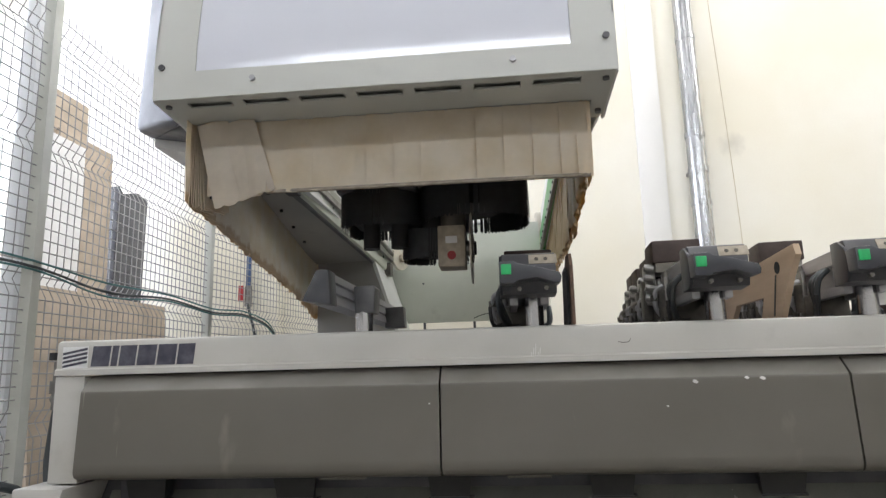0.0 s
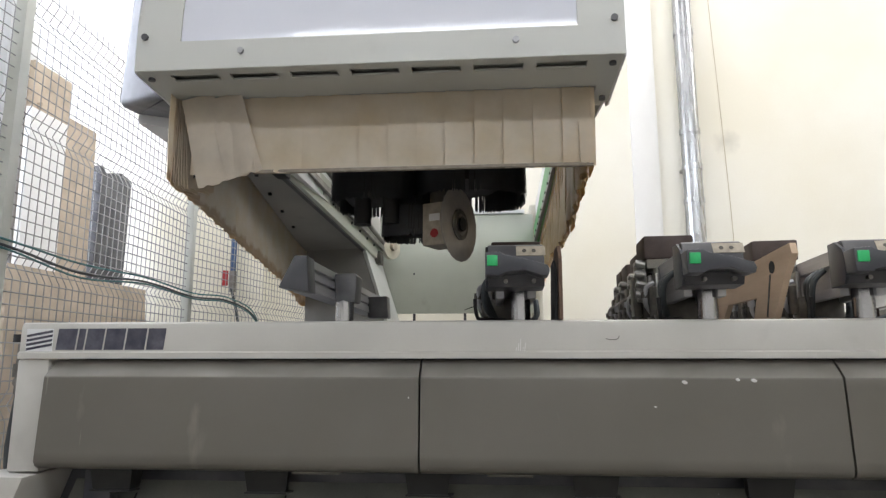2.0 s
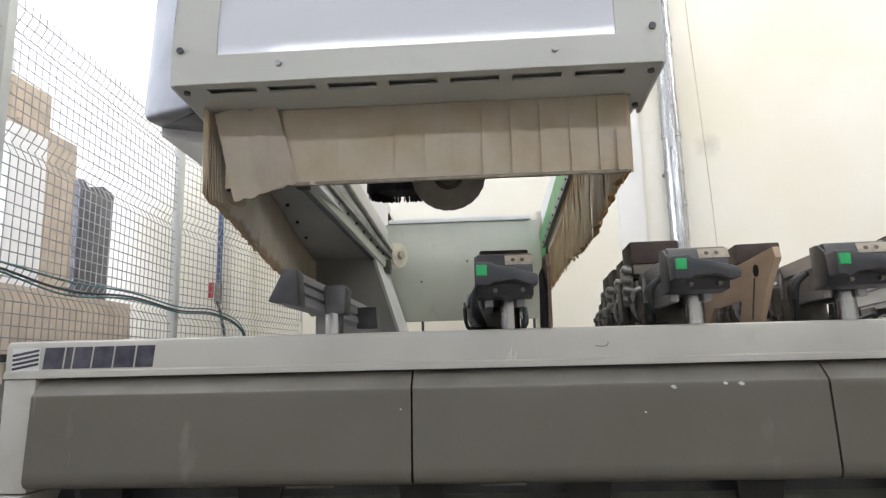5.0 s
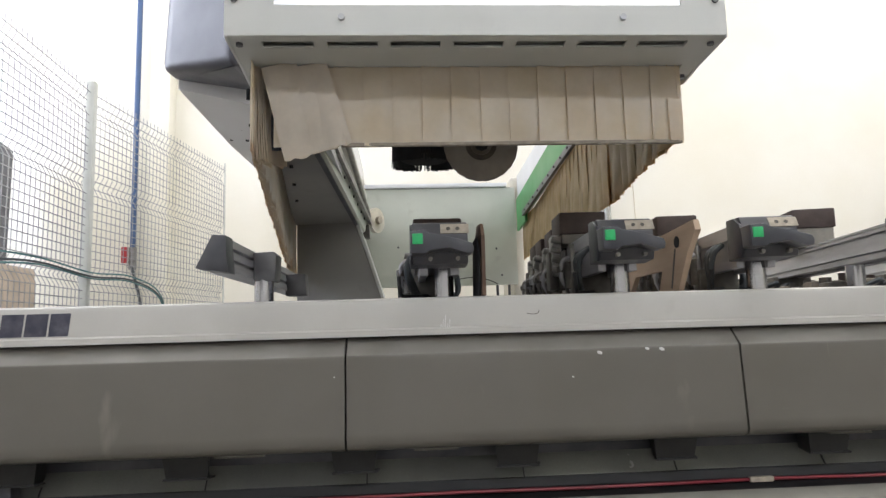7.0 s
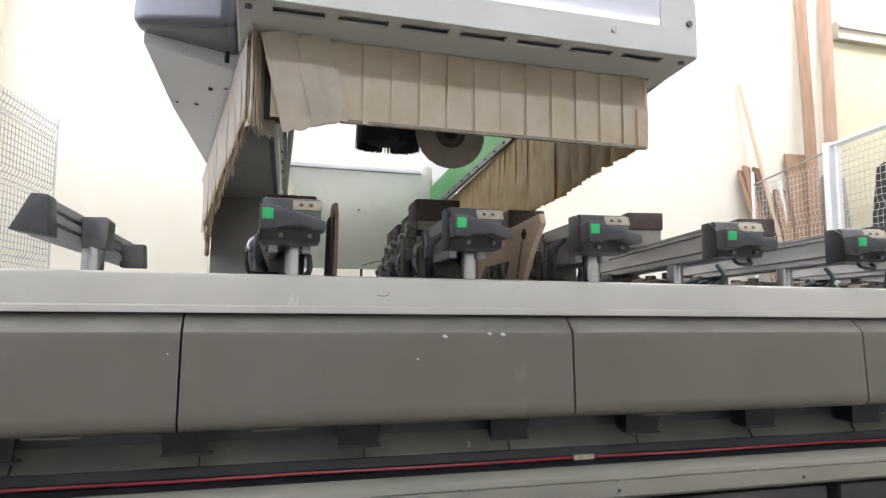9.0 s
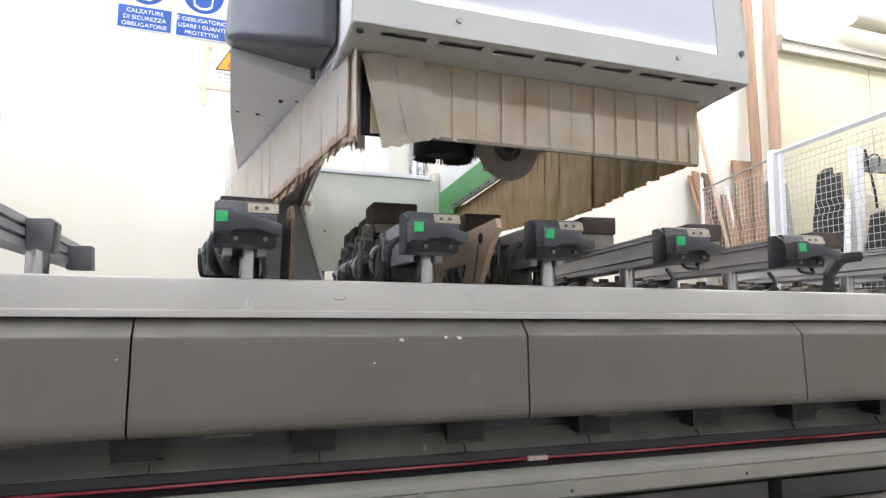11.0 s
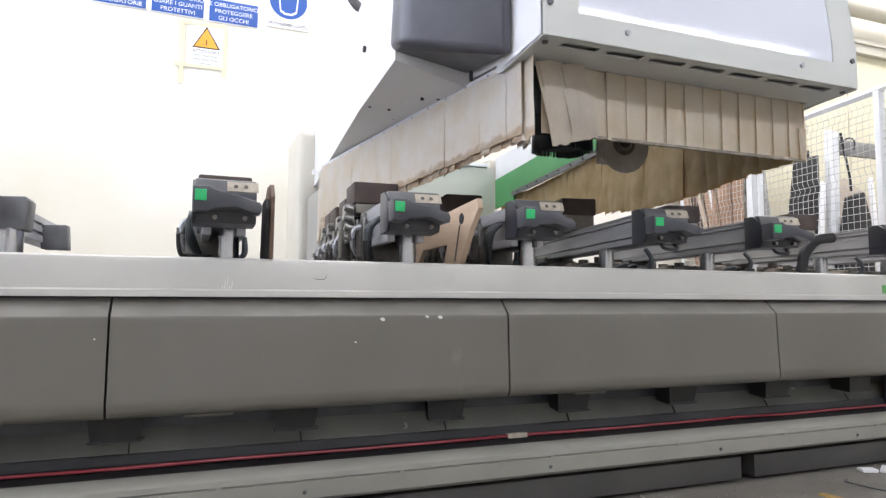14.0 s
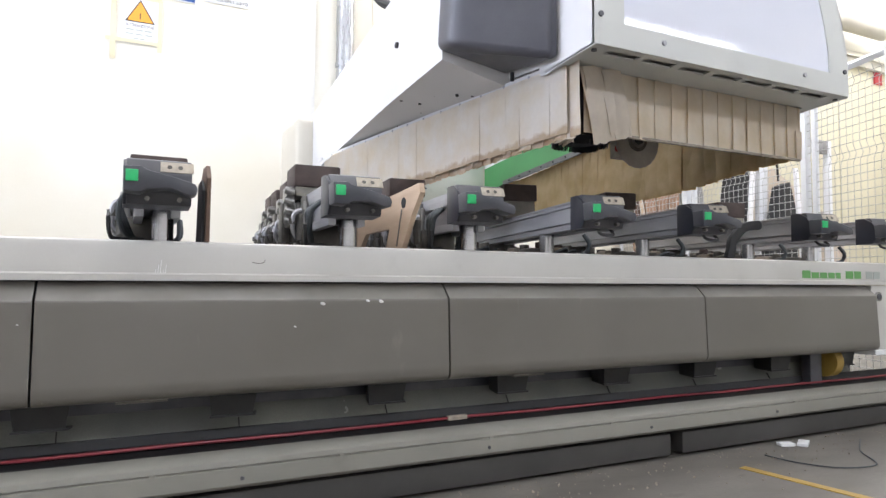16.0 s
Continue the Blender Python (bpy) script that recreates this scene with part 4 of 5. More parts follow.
        part("air_hose", tube(B(), curve_pts([(0.0, 0.46, 0.012), (0.06, 0.40, 0.0), (0.11, 0.37, 0.012), (0.125, 0.36, 0.050), (0.11, 0.38, 0.09)]), 0.009), CABLE, t)
    part("column", cyl(B(), (0.015, 0.15, -0.05), (0.015, 0.15, 0.10), 0.0285, 28) if cluttered else cyl(B(), (-0.03, 0.44, -0.05), (-0.03, 0.44, 0.10), 0.031, 28), CHROME, t)
    part("carriage", bx(B(), (-0.10, 0.25, -0.06), (0.10, 0.58, 0.0), 0.01), GREASY, t)
    part("carriage", bx(B(), (-0.08, 1.10, -0.06), (0.08, 1.40, 0.10), 0.01), GREASY, t)
    return t


# the tables stand slightly askew, their rear ends swung along the base
ASKEW = (0, -3, -6, -12, -12, -12, -12)


def table_pose(x, a):
    return pose(x - 0.0011 * a, 0.0012 * a, 0.765, 0, 0, a)


for cluttered, lo, hi in ((True, 0, 3), (False, 3, 7)):
    first = work_table(cluttered)
    first.matrix_basis = table_pose(TABLES[lo][0], ASKEW[lo])
    for k in range(lo + 1, hi):
        copy_thing(first, table_pose(TABLES[k][0], ASKEW[k]))


def vacuum_block(x, y, top, turn, lever):
    t = thing("vacuum_block", "dark brown rubber vacuum block on a work table", "vacuum block", pose(x, y, 0.956, 0, 0, turn), "vacuum blocks")
    h = top - 0.956
    part("foot", bx(B(), (-0.074, -0.074, 0), (0.074, 0.074, h - 0.078), 0.004), BLOCK_FOOT, t)
    part("pad", bx(B(), (-0.082, -0.082, h - 0.078), (0.082, 0.082, h), 0.008), BROWN, t)
    if lever:
        part("clip", bx(B(), (-0.105, -0.05, -0.11), (-0.072, 0.03, 0.035), 0.008), STEEL, t)
        part("clip", bx(B(), (-0.115, -0.02, -0.16), (-0.085, 0.05, -0.02), 0.010), GREASY, t)
        for k in range(4):
            part("link", cyl(B(), (-0.112, -0.065 + 0.006 * (k % 2), 0.02 - 0.035 * k), (-0.08, -0.065, 0.012 - 0.035 * k), 0.013, 10), STEEL, t)
    return t


for x, y, top, turn, lever in ((0.278, 0.45, 1.042, 0, 0), (0.80, 0.52, 1.068, -3, 1), (0.85, 0.88, 1.063, -3, 1), (0.865, 1.15, 1.063, -3, 1), (0.88, 1.36, 1.063, -3, 1), (1.29, 0.85, 1.105, -6, 0), (1.85, 0.80, 1.115, -12, 0), (2.30, 0.63, 1.085, -12, 0), (2.99, 0.58, 1.075, -12, 0), (0.278, 0.95, 1.05, 0, 1)):
    vacuum_block(x, y, top, turn, lever)

# curved black lever on a far table
mid = [Vector((p[0], p[2])) for p in curve_pts([(2.585, 0, 0.768), (2.600, 0, 0.81), (2.612, 0, 0.85), (2.68, 0, 0.908), (2.774, 0, 0.924)])]
edge_a, edge_b = [], []
for k, p in enumerate(mid):
    d = (mid[min(k + 1, len(mid) - 1)] - mid[max(k - 1, 0)]).normalized() * 0.021
    edge_a.append((p.x - d.y, p.y + d.x))
    edge_b.append((p.x + d.y, p.y - d.x))
tip = mid[-1]
tip_arc = [(tip.x + 0.021 * math.cos(q), tip.y + 0.021 * math.sin(q)) for q in (1.1, 0.5, 0.0, -0.5, -1.1)]
solid("lever", prism(B(), edge_a + tip_arc + edge_b[::-1], "y", 0.19, 0.212, 0.003), BLACK, "bent flat black strap lever beside a work table", "lever")


# ---- markings and fittings of the base ----
mark = part("logo_field", bx(B(), (-1.160, 0.0285, 0.676), (-1.078, 0.0302, 0.741)), SIGN_WHITE, base)
bm = B()
for k in range(4):
    z = 0.678 + 0.0128 * k
    prism(bm, [(-1.158, z), (-1.080, z + 0.014), (-1.080, z + 0.021), (-1.158, z + 0.007)], "y", 0.0272, 0.0285)
part("logo_stripes", bm, LOGO_INK, base)
part("scratch", tube(B(), curve_pts([(0.505, 0.0298, 0.708), (0.520, 0.0298, 0.705), (0.536, 0.0298, 0.707), (0.541, 0.0298, 0.716)]), 0.0011, 5), GREASY, base)
for k in range(5):
    part("scratch", tube(B(), [(0.262 + 0.006 * k, 0.0299, 0.675), (0.264 + 0.006 * k, 0.0299, 0.685 + 0.012 * (k % 3))], 0.0012, 5), CHIP, base)
# the maker's name as plain blocks
x = -1.068
for w in (0.058, 0.020, 0.052, 0.058, 0.058, 0.052):
    part("name_block", prism(B(), [(x, 0.680), (x + w, 0.680), (x + w + 0.006, 0.741), (x + 0.006, 0.741)], "y", 0.0288, 0.0302), LOGO_INK, base)
    x += w + 0.0055
x = 2.835
for k, w in enumerate((0.055, 0.050, 0.050, 0.045, 0.035, 0.0, 0.055, 0.050, 0.0, 0.05, 0.05)):
    if w:
        part("name_block", bx(B(), (x, 0.0288, 0.683), (x + w, 0.0302, 0.683 + (0.034 if k in (0, 6, 7, 9, 10) else 0.026))), GREEN_INK if k < 8 else PALE_INK, base)
    x += (w or 0.022) + 0.008
for x, z, s in ((0.699, 0.593, 0.009), (0.834, 0.600, 0.007), (0.875, 0.598, 0.009), (0.62, 0.53, 0.004), (-0.03, 0.55, 0.003)):
    bm = B()
    y = 0.0035 - (0.59 - min(z, 0.59)) * 0.05 + max(0, z - 0.602) * 0.9
    bmesh.ops.create_icosphere(bm, subdivisions=1, radius=1, matrix=pose(x, y, z, 0, 20, 0) @ Matrix.Diagonal((s, 0.002, s * 0.6, 1)))
    part("paint_chip", bm, CHIP, base)
for x in (0.485, 1.239, 1.918, -0.25, 2.6):
    part("sill_bolt", cyl(B(), (x, -0.012, 0.136), (x, -0.004, 0.136), 0.0055, 10), DARK, base)
for k in range(9):
    part("groove_bridge", bx(B(), (-0.72 + 0.49 * k, -0.0088, 0.1625), (-0.705 + 0.49 * k, -0.003, 0.1685)), SILL, base)
part("key_lock", cyl(B(), (3.375, 0.020, 0.60), (3.375, 0.032, 0.60), 0.022, 24), CHROME, base)
part("lock_face", cyl(B(), (3.375, 0.017, 0.60), (3.375, 0.021, 0.60), 0.014, 20), DARK, base)
# left end: valve stack, foot
bm = B()
cyl(bm, (-1.235, 0.12, 0.55), (-1.235, 0.12, 0.70), 0.016, 14)
cyl(bm, (-1.235, 0.12, 0.60), (-1.235, 0.12, 0.64), 0.024, 14)
part("valve", bm, STEEL, base)
part("valve_knob", cyl(B(), (-1.235, 0.12, 0.705), (-1.235, 0.12, 0.728), 0.03, 18), BLACK, base)
part("valve_arm", cyl(B(), (-1.25, 0.12, 0.585), (-1.17, 0.12, 0.585), 0.014, 12), STEEL, base)
part("hose", tube(B(), curve_pts([(-1.235, 0.12, 0.55), (-1.25, 0.12, 0.40), (-1.24, 0.10, 0.25), (-1.3, 0.0, 0.12)]), 0.011), CABLE, base)
part("outrigger", prism(B(), [(-1.25, 0.20), (-1.25, 0.335), (-1.09, 0.335), (-1.14, 0.20)], "y", -0.02, 0.45, 0.008), LIGHT_GREY, base)
for x in (-0.95, 3.02):
    part("leg_plate", bx(B(), (x - 0.04, 0.10, 0.19), (x + 0.04, 0.145, 0.352), 0.004), DARK, base)
part("brake_sheave", cyl(B(), (3.11, 0.13, 0.30), (3.16, 0.13, 0.30), 0.07, 28), YELLOW, base, "dirty yellow round cover")
part("side_tray", bx(B(), (3.30, 0.0, 0.330), (3.75, 0.30, 0.352), 0.006), ARM_WHITE, base)
for k in range(10):
    x = -0.8985 + k * 0.4565
    part("plate_joint", prism(B(), [(0.139, 0.210), (0.1485, 0.210), (0.182, 0.26), (0.172, 0.26)], "x", x + 0.028, x + 0.031), BLACK, base)
for a, b in ((-0.35, -0.22), (0.18, 0.30), (1.35, 1.47)):
    part("clip_strip", bx(B(), (a, 0.020, 0.346), (b, 0.05, 0.3515), 0.001), PANEL, base)

# ---- stop bar beside the work tables ----
bar = thing("stop_bar", "aluminium stop bar with a dark wedge-shaped end cap", "stop bar", pose(-0.285, 0, 0.76))
part("end_cap", prism(B(), [(-0.105, 0.088), (-0.062, 0.178), (-0.026, 0.177), (-0.018, 0.075)], "y", -0.04, 0.035, 0.004), DARK, bar, "dark grey plastic end cap")
ol = [(-0.085, 0.082), (-0.060, 0.172), (-0.028, 0.172), (-0.027, 0.15), (-0.038, 0.148), (-0.038, 0.140), (-0.026, 0.138), (-0.025, 0.118), (-0.036, 0.116), (-0.036, 0.108), (-0.024, 0.106), (-0.022, 0.082)]
part("profile", prism(B(), ol, "y", 0.035, 1.25), ALU, bar, "grooved aluminium profile")
part("column", cyl(B(), (0.004, 0.30, -0.05), (0.004, 0.30, 0.12), 0.030, 24), CHROME, bar)
part("clamp", prism(B(), [(-0.022, 0.075), (-0.026, 0.166), (0.038, 0.169), (0.048, 0.158), (0.043, 0.075)], "y", 0.27, 0.36, 0.006), BRACKET_GREY, bar, "worn grey clamp block")
part("clamp", prism(B(), [(-0.03, 0.06), (-0.03, 0.146), (0.050, 0.149), (0.056, 0.06)], "y", 0.84, 0.91, 0.006), BRACKET_GREY, bar)
part("carriage", bx(B(), (-0.09, 0.28, -0.06), (0.09, 0.95, 0.0), 0.01), GREASY, bar)

# ---- boards among the tables ----
ply = [(0.100, 0.977), (0.088, 0.945), (0.150, 0.885), (0.245, 0.761), (0.400, 0.761), (0.355, 0.846), (0.61, 0.843), (0.66, 0.800), (0.72, 0.761), (0.86, 0.761), (0.80, 0.868), (0.955, 0.873), (1.02, 0.84), (1.05, 0.90), (0.95, 0.925)]
t = thing("plywood_template", "birch plywood template board with hooked cut-outs", "plywood board")
part("board", prism(B(), ply, "x", 1.037, 1.055), PLY, t)
part("board_hole", cyl(B(), (1.0355, 0.225, 0.925), (1.0565, 0.225, 0.925), 0.019, 20), BLACK, t)
part("board_slot", prism(B(), [(0.236, 0.905), (0.246, 0.905), (0.290, 0.78), (0.280, 0.78)], "x", 1.0358, 1.0372), GREASY, t)
t = thing("dark_board", "thin dark brown rounded board standing on edge", "board")
part("board", prism(B(), [(0.03, 0.761), (0.02, 0.93), (0.05, 0.968), (0.13, 0.972), (0.20, 0.93), (0.24, 0.761)], "x", 0.383, 0.393), PLY_EDGE, t)
part("board", prism(B(), [(0.06, 0.761), (0.05, 0.90), (0.10, 0.935), (0.18, 0.93), (0.22, 0.761)], "x", 0.375, 0.3815), BLACK, t)

# ---- safety fence beside the machine ----
def wires(bm, p0, p1, z0, z1, step, folds, r=0.0026, bulge=0.03):
    """Welded mesh between two feet on the ground: straight level wires, upright wires with creases."""
    p0, p1 = Vector(p0), Vector(p1)
    along = (p1 - p0).normalized()
    side = Vector((-along.y, along.x, 0))
    length = (p1 - p0).length

    def off(z):
        return side * bulge * sum(max(0.0, 1 - abs(z - f) / 0.055) for f in folds)

    def rod(pts):
        rings = []
        for p in pts:
            rings.append([bm.verts.new(p + d) for d in (along * r, side * r + Vector((0, 0, r)) * 0.5, -along * r, -side * r)])
        for a, b in zip(rings, rings[1:]):
            for k in range(4):
                bm.faces.new((a[k], a[(k + 1) % 4], b[(k + 1) % 4], b[k]))

    zs = sorted({z0, z1, *(f + d for f in folds for d in (-0.055, 0, 0.055) if z0 < f + d < z1)})
    for k in range(1, int(length / step) + 1):
        q = p0 + along * min(k * step, length)
        rod([q + off(z) + Vector((0, 0, z)) for z in zs])
    for k in range(int((z1 - z0) / step) + 1):
        z = z0 + k * step
        a, b = p0 + off(z) + Vector((0, 0, z)), p1 + off(z) + Vector((0, 0, z))
        vs = [[bm.verts.new(q + d) for d in (side * r, Vector((0, 0, r)), -side * r, Vector((0, 0, -r)))] for q in (a, b)]
        for k2 in range(4):
            bm.faces.new((vs[0][k2], vs[0][(k2 + 1) % 4], vs[1][(k2 + 1) % 4], vs[1][k2]))
    return bm


fence = thing("safety_fence", "grey wire mesh safety fence with creased panels", "fence")
FP = [(-1.45, -1.25), (-1.41, 0.18), (-1.475, 1.62), (-1.242, 3.3)]
for k, (x, y) in enumerate(FP):
    m = pose(x, y, 0, 0, 0, 0)
    w = 0.021 if k < 3 else 0.006
    part("post", bx(B(), (-w, -w, 0), (w, w, 2.03), 0.003), POST_PAINT, fence, m=m)
    part("post_foot", bx(B(), (-0.06, -0.06, 0), (0.06, 0.06, 0.01), 0.002), POST_PAINT, fence, m=m)
for (a, b) in zip(FP, FP[1:]):
    part("mesh_panel", wires(B(), (*a, 0), (*b, 0), 0.12, 2.0, 0.042, (1.90, 1.48, 0.98, 0.5), 0.0024), WIRE, fence)
for k, (mt, dz, r) in enumerate(((TEAL_CABLE, 0.0, 0.004), (CABLE, -0.02, 0.005), (TEAL_CABLE, -0.03, 0.004))):
    pts = [(-1.42, -0.6, 1.12 + dz), (-1.40, -0.2, 1.06 + dz * 1.3), (-1.385, 0.18, 1.04 + dz), (-1.40, 0.6, 1.02 + dz * 1.8), (-1.42, 1.1, 1.03 + dz), (-1.44, 1.62, 1.01 + dz), (-1.40, 2.0, 1.02 + dz), (-1.36, 2.35, 0.93 + dz), (-1.34, 2.45, 0.6)]
    solid("fence_cable", tube(B(), curve_pts(pts), r), mt, "dark cable strapped along the wire fence", "cable", group="cables on the fence")
solid("floor_hose", tube(B(), curve_pts([(-1.5, -0.2, 0.40), (-1.38, -0.1, 0.36), (-1.30, 0.1, 0.30), (-1.45, 0.5, 0.02)]), 0.014), CABLE, "dark hose beside the base", "hose")

# sheets stored behind the fence
def sheet_board(name, lo, hi, m, material, label, lean=0.0, group=""):
    return solid(name, bx(B(), lo, hi, 0.004), material, label, "board", group=group, m=m @ pose(0, 0, 0, 0, lean, 0))


sheet_board("stored_sheet", (-0.02, 0, 0), (0.02, 0.40, 2.72), pose(-2.95, 2.20, 0.003), BOARD, "tall upright chipboard sheet stored behind the fence", -1.0, "stored sheets")
sheet_board("stored_sheet", (-0.02, 0, 0), (0.02, 0.62, 2.42), pose(-2.90, 2.24, 0.003), BOARD, "upright chipboard sheet stored behind the fence", -1.0, "stored sheets")
sheet_board("stored_sheet", (-0.02, 0, 0), (0.02, 0.30, 2.95), pose(-3.02, 2.00, 0.003), WHITE_FRAME, "white-faced sheet behind the chipboard sheets", -1.0, "stored sheets")
sheet_board("pale_sheet", (-0.02, 0, 0), (0.02, 0.36, 2.30), pose(-2.80, 2.02, 0.003), SIGN_WHITE, "milky plastic-wrapped sheet standing behind the fence", -1.0)
bm = B()
prism(bm, [(0, 0), (0.42, 0), (0.46, 2.16), (0.30, 2.19), (0.10, 2.13), (0.04, 2.18)], "x", -0.05, 0.05, 0.006)
solid("grey_sheet", bm, DARK, "dark grey panel standing behind the fence", "board", m=pose(-2.95, 2.90, 0.003))
sheet_board("low_sheet", (-0.03, 1.30, 0), (0.03, 2.62, 1.14), pose(-2.25, 0, 0.003), BOARD, "chipboard offcut standing low behind the fence", -3)
sheet_board("white_post", (-0.03, -0.03, 0), (0.03, 0.03, 2.6), pose(-1.62, 0.36, 0.003), WHITE_FRAME, "white post standing behind the fence")
bm = B()
prism(bm, [(-0.02, 0), (0.16, 0), (0.03, 1.75), (-0.02, 1.78)], "x", -0.02, 0.02)
solid("dark_strip", bm, DARK, "dark strip leaning behind the fence", "board", m=pose(-1.62, 0.10, 0.003))

# ---- back wall fittings ----
pipe = thing("downpipe", "shiny galvanised steel downpipe on the back wall", "downpipe", pose(1.84, 3.50, 0))
part("pipe_length", cyl(B(), (0, 0, 0), (0, 0, 5.9), 0.076, 28), PIPE, pipe)
for z in (1.93, 2.21, 2.52, 3.4):
    part("pipe_joint", cyl(B(), (0, 0, z - 0.02), (0, 0, z + 0.02), 0.083, 28), PIPE, pipe)
part("pipe_clamp", bx(B(), (-0.075, -0.01, 2.19), (0.075, 0.10, 2.215), 0.004), STEEL, pipe)
solid("pilaster", bx(B(), (1.38, 3.575, 0), (1.60, 3.61, ROOF), 0.004), WALL_WHITE, "flat white wall pilaster beside the downpipe", "pilaster", "structure")
solid("pilaster_end", bx(B(), (-1.90, 3.46, 0), (-1.74, 3.61, ROOF), 0.01), WALL, "cream wall pilaster near the fence end", "pilaster", "structure")
solid("wall_crack", tube(B(), curve_pts([(2.075, 3.599, 5.2), (2.105, 3.599, 3.710), (2.128, 3.599, 3.015), (2.148, 3.599, 2.374), (2.164, 3.599, 1.667), (2.174, 3.599, 0.3)]), 0.0032, 5), CRACK, "hairline tan crack running down the wall", "wall crack", "structure")
riser = thing("air_pipe", "dark blue compressed air pipe with a red valve", "pipe", pose(-2.03, 3.53, 0))
part("pipe_length", cyl(B(), (0, 0, 1.3), (0, 0, 5.9), 0.022, 14), BLUE_PIPE, riser)
part("valve_body", cyl(B(), (0, 0, 1.22), (0, 0, 1.40), 0.03, 14), STEEL, riser)
part("valve_lever", bx(B(), (-0.07, -0.05, 1.27), (-0.03, -0.02, 1.40), 0.005), RED_PAINT, riser)
part("drop_hose", tube(B(), curve_pts([(0, -0.02, 1.25), (0.08, -0.05, 1.0), (0.12, -0.05, 0.7), (0.02, -0.04, 0.5)]), 0.012), CABLE, riser)

SIGN_Y = 3.594


def safety_sign(x0, x1, z0, h, lines, kind, tilt):
    w = x1 - x0
    s = thing("safety_sign", "white and blue Italian safety sign fixed to the wall", "sign", pose((x0 + x1) / 2, SIGN_Y, z0, 0, tilt, 0), "safety signs")
    part("plate", bx(B(), (-w / 2, -0.002, 0), (w / 2, 0.004, h), 0.001), SIGN_WHITE, s)
    if kind == "band":
        part("text_band", bx(B(), (-w / 2 + 0.008, -0.0045, 0.008), (w / 2 - 0.008, -0.002, 0.19), 0.001), BLUE_SIGN, s)
        for k, line in enumerate(lines):
            lettering("text_line", line, 0.047, SIGN_WHITE, s, pose(0, -0.0052, 0.135 - 0.055 * k) @ UPRIGHT, align="CENTER", width=1.02)
    else:
        lettering("text_line", lines[0], 0.036, INK, s, pose(0, -0.0032, 0.02) @ UPRIGHT, align="CENTER", width=0.88)
    zc, r = (0.37, 0.155) if kind == "band" else (0.24, 0.155)
    part("blue_disc", cyl(B(), (0, -0.0055, zc), (0, -0.002, zc), r, 40), BLUE_SIGN, s)
    part("pictogram", prism(B(), [(-0.07, zc - 0.10), (-0.03, zc - 0.125), (0.03, zc - 0.125), (0.07, zc - 0.10), (0.085, zc + 0.05), (-0.085, zc + 0.05)], "y", -0.0085, -0.0055), SIGN_WHITE, s)
    part("pictogram", prism(B(), [(-0.06, zc - 0.085), (-0.025, zc - 0.108), (0.025, zc - 0.108), (0.06, zc - 0.085), (0.072, zc + 0.04), (-0.072, zc + 0.04)], "y", -0.0095, -0.0085), BLUE_SIGN if kind != "glove" else SIGN_WHITE, s)


safety_sign(-0.608, -0.208, 2.885, 0.56, ("CALZATURE", "DI SICUREZZA", "OBBLIGATORIE"), "band", 0.5)
safety_sign(-0.185, 0.213, 2.878, 0.56, ("\u00c8 OBBLIGATORIO", "USARE I GUANTI", "PROTETTIVI"), "band", 0.8)
safety_sign(0.240, 0.632, 2.868, 0.56, ("\u00c8 OBBLIGATORIO", "PROTEGGERE", "GLI OCCHI"), "band", 0.5)
safety_sign(0.700, 1.045, 2.905, 0.43, ("PROTEGGERE L'UDITO",), "disc", 0.0)

s = thing("warning_sign", "paper warning sign with an orange triangle, taped to the wall", "sign", pose(0.235, SIGN_Y, 2.475))
part("paper", bx(B(), (-0.125, -0.001, 0), (0.125, 0.002, 0.355)), SIGN_WHITE, s)
part("triangle_border", prism(B(), [(-0.105, 0.165), (0.105, 0.165), (0, 0.345)], "y", -0.0025, -0.001), INK, s)
part("triangle", prism(B(), [(-0.09, 0.173), (0.09, 0.173), (0, 0.328)], "y", -0.004, -0.0025), SIGN_ORANGE, s)
part("triangle_mark", bx(B(), (-0.004, -0.005, 0.19), (0.004, -0.004, 0.235)), INK, s)
lettering("text_line", "ATTENZIONE", 0.032, INK, s, pose(0, -0.0016, 0.128) @ UPRIGHT, align="CENTER", width=1.02)
for k, w in enumerate((0.19, 0.20, 0.09)):
    for j in range(3 if k < 2 else 2):
        n = 3 if k < 2 else 2
        part("text_bar", bx(B(), (-w / 2 + w * j / n, -0.0016, 0.098 - 0.033 * k), (-w / 2 + w * (j + 0.85) / n, -0.001, 0.109 - 0.033 * k)), PALE_INK, s)
for lo, hi in (((-0.20, -0.14), (-0.165, 0.37)), ((0.125, -0.05), (0.155, 0.36)), ((-0.235, 0.0), (0.155, 0.028)), ((-0.22, 0.345), (0.15, 0.375))):
    part("tape", bx(B(), (lo[0], -0.0035 - 0.001 * (lo[0] > -0.21), lo[1]), (hi[0], -0.002, hi[1])), TAPE, s)

for x, y in ((-0.90, 0.55), (-0.86, 0.78), (-0.92, 0.85), (-0.84, 1.05), (-0.90, 1.15), (-0.80, 0.42), (-0.85, 1.45)):
    z = 1.385 + 0.055 * (-0.742 - x) / 0.27
    part("screw", cyl(B(), (x, y, z - 0.004), (x, y, z + 0.01), 0.007, 8), DARK, gantry)
# energy chain above the arm
part("cable_chain", tube(B(), curve_pts([(-0.92, 0.70, 1.83), (-0.955, 0.88, 1.905), (-0.985, 1.02, 2.0), (-1.0, 1.12, 2.15), (-0.98, 1.15, 2.35)]), 0.022, 10), BLACK, gantry, "black plastic cable chain")

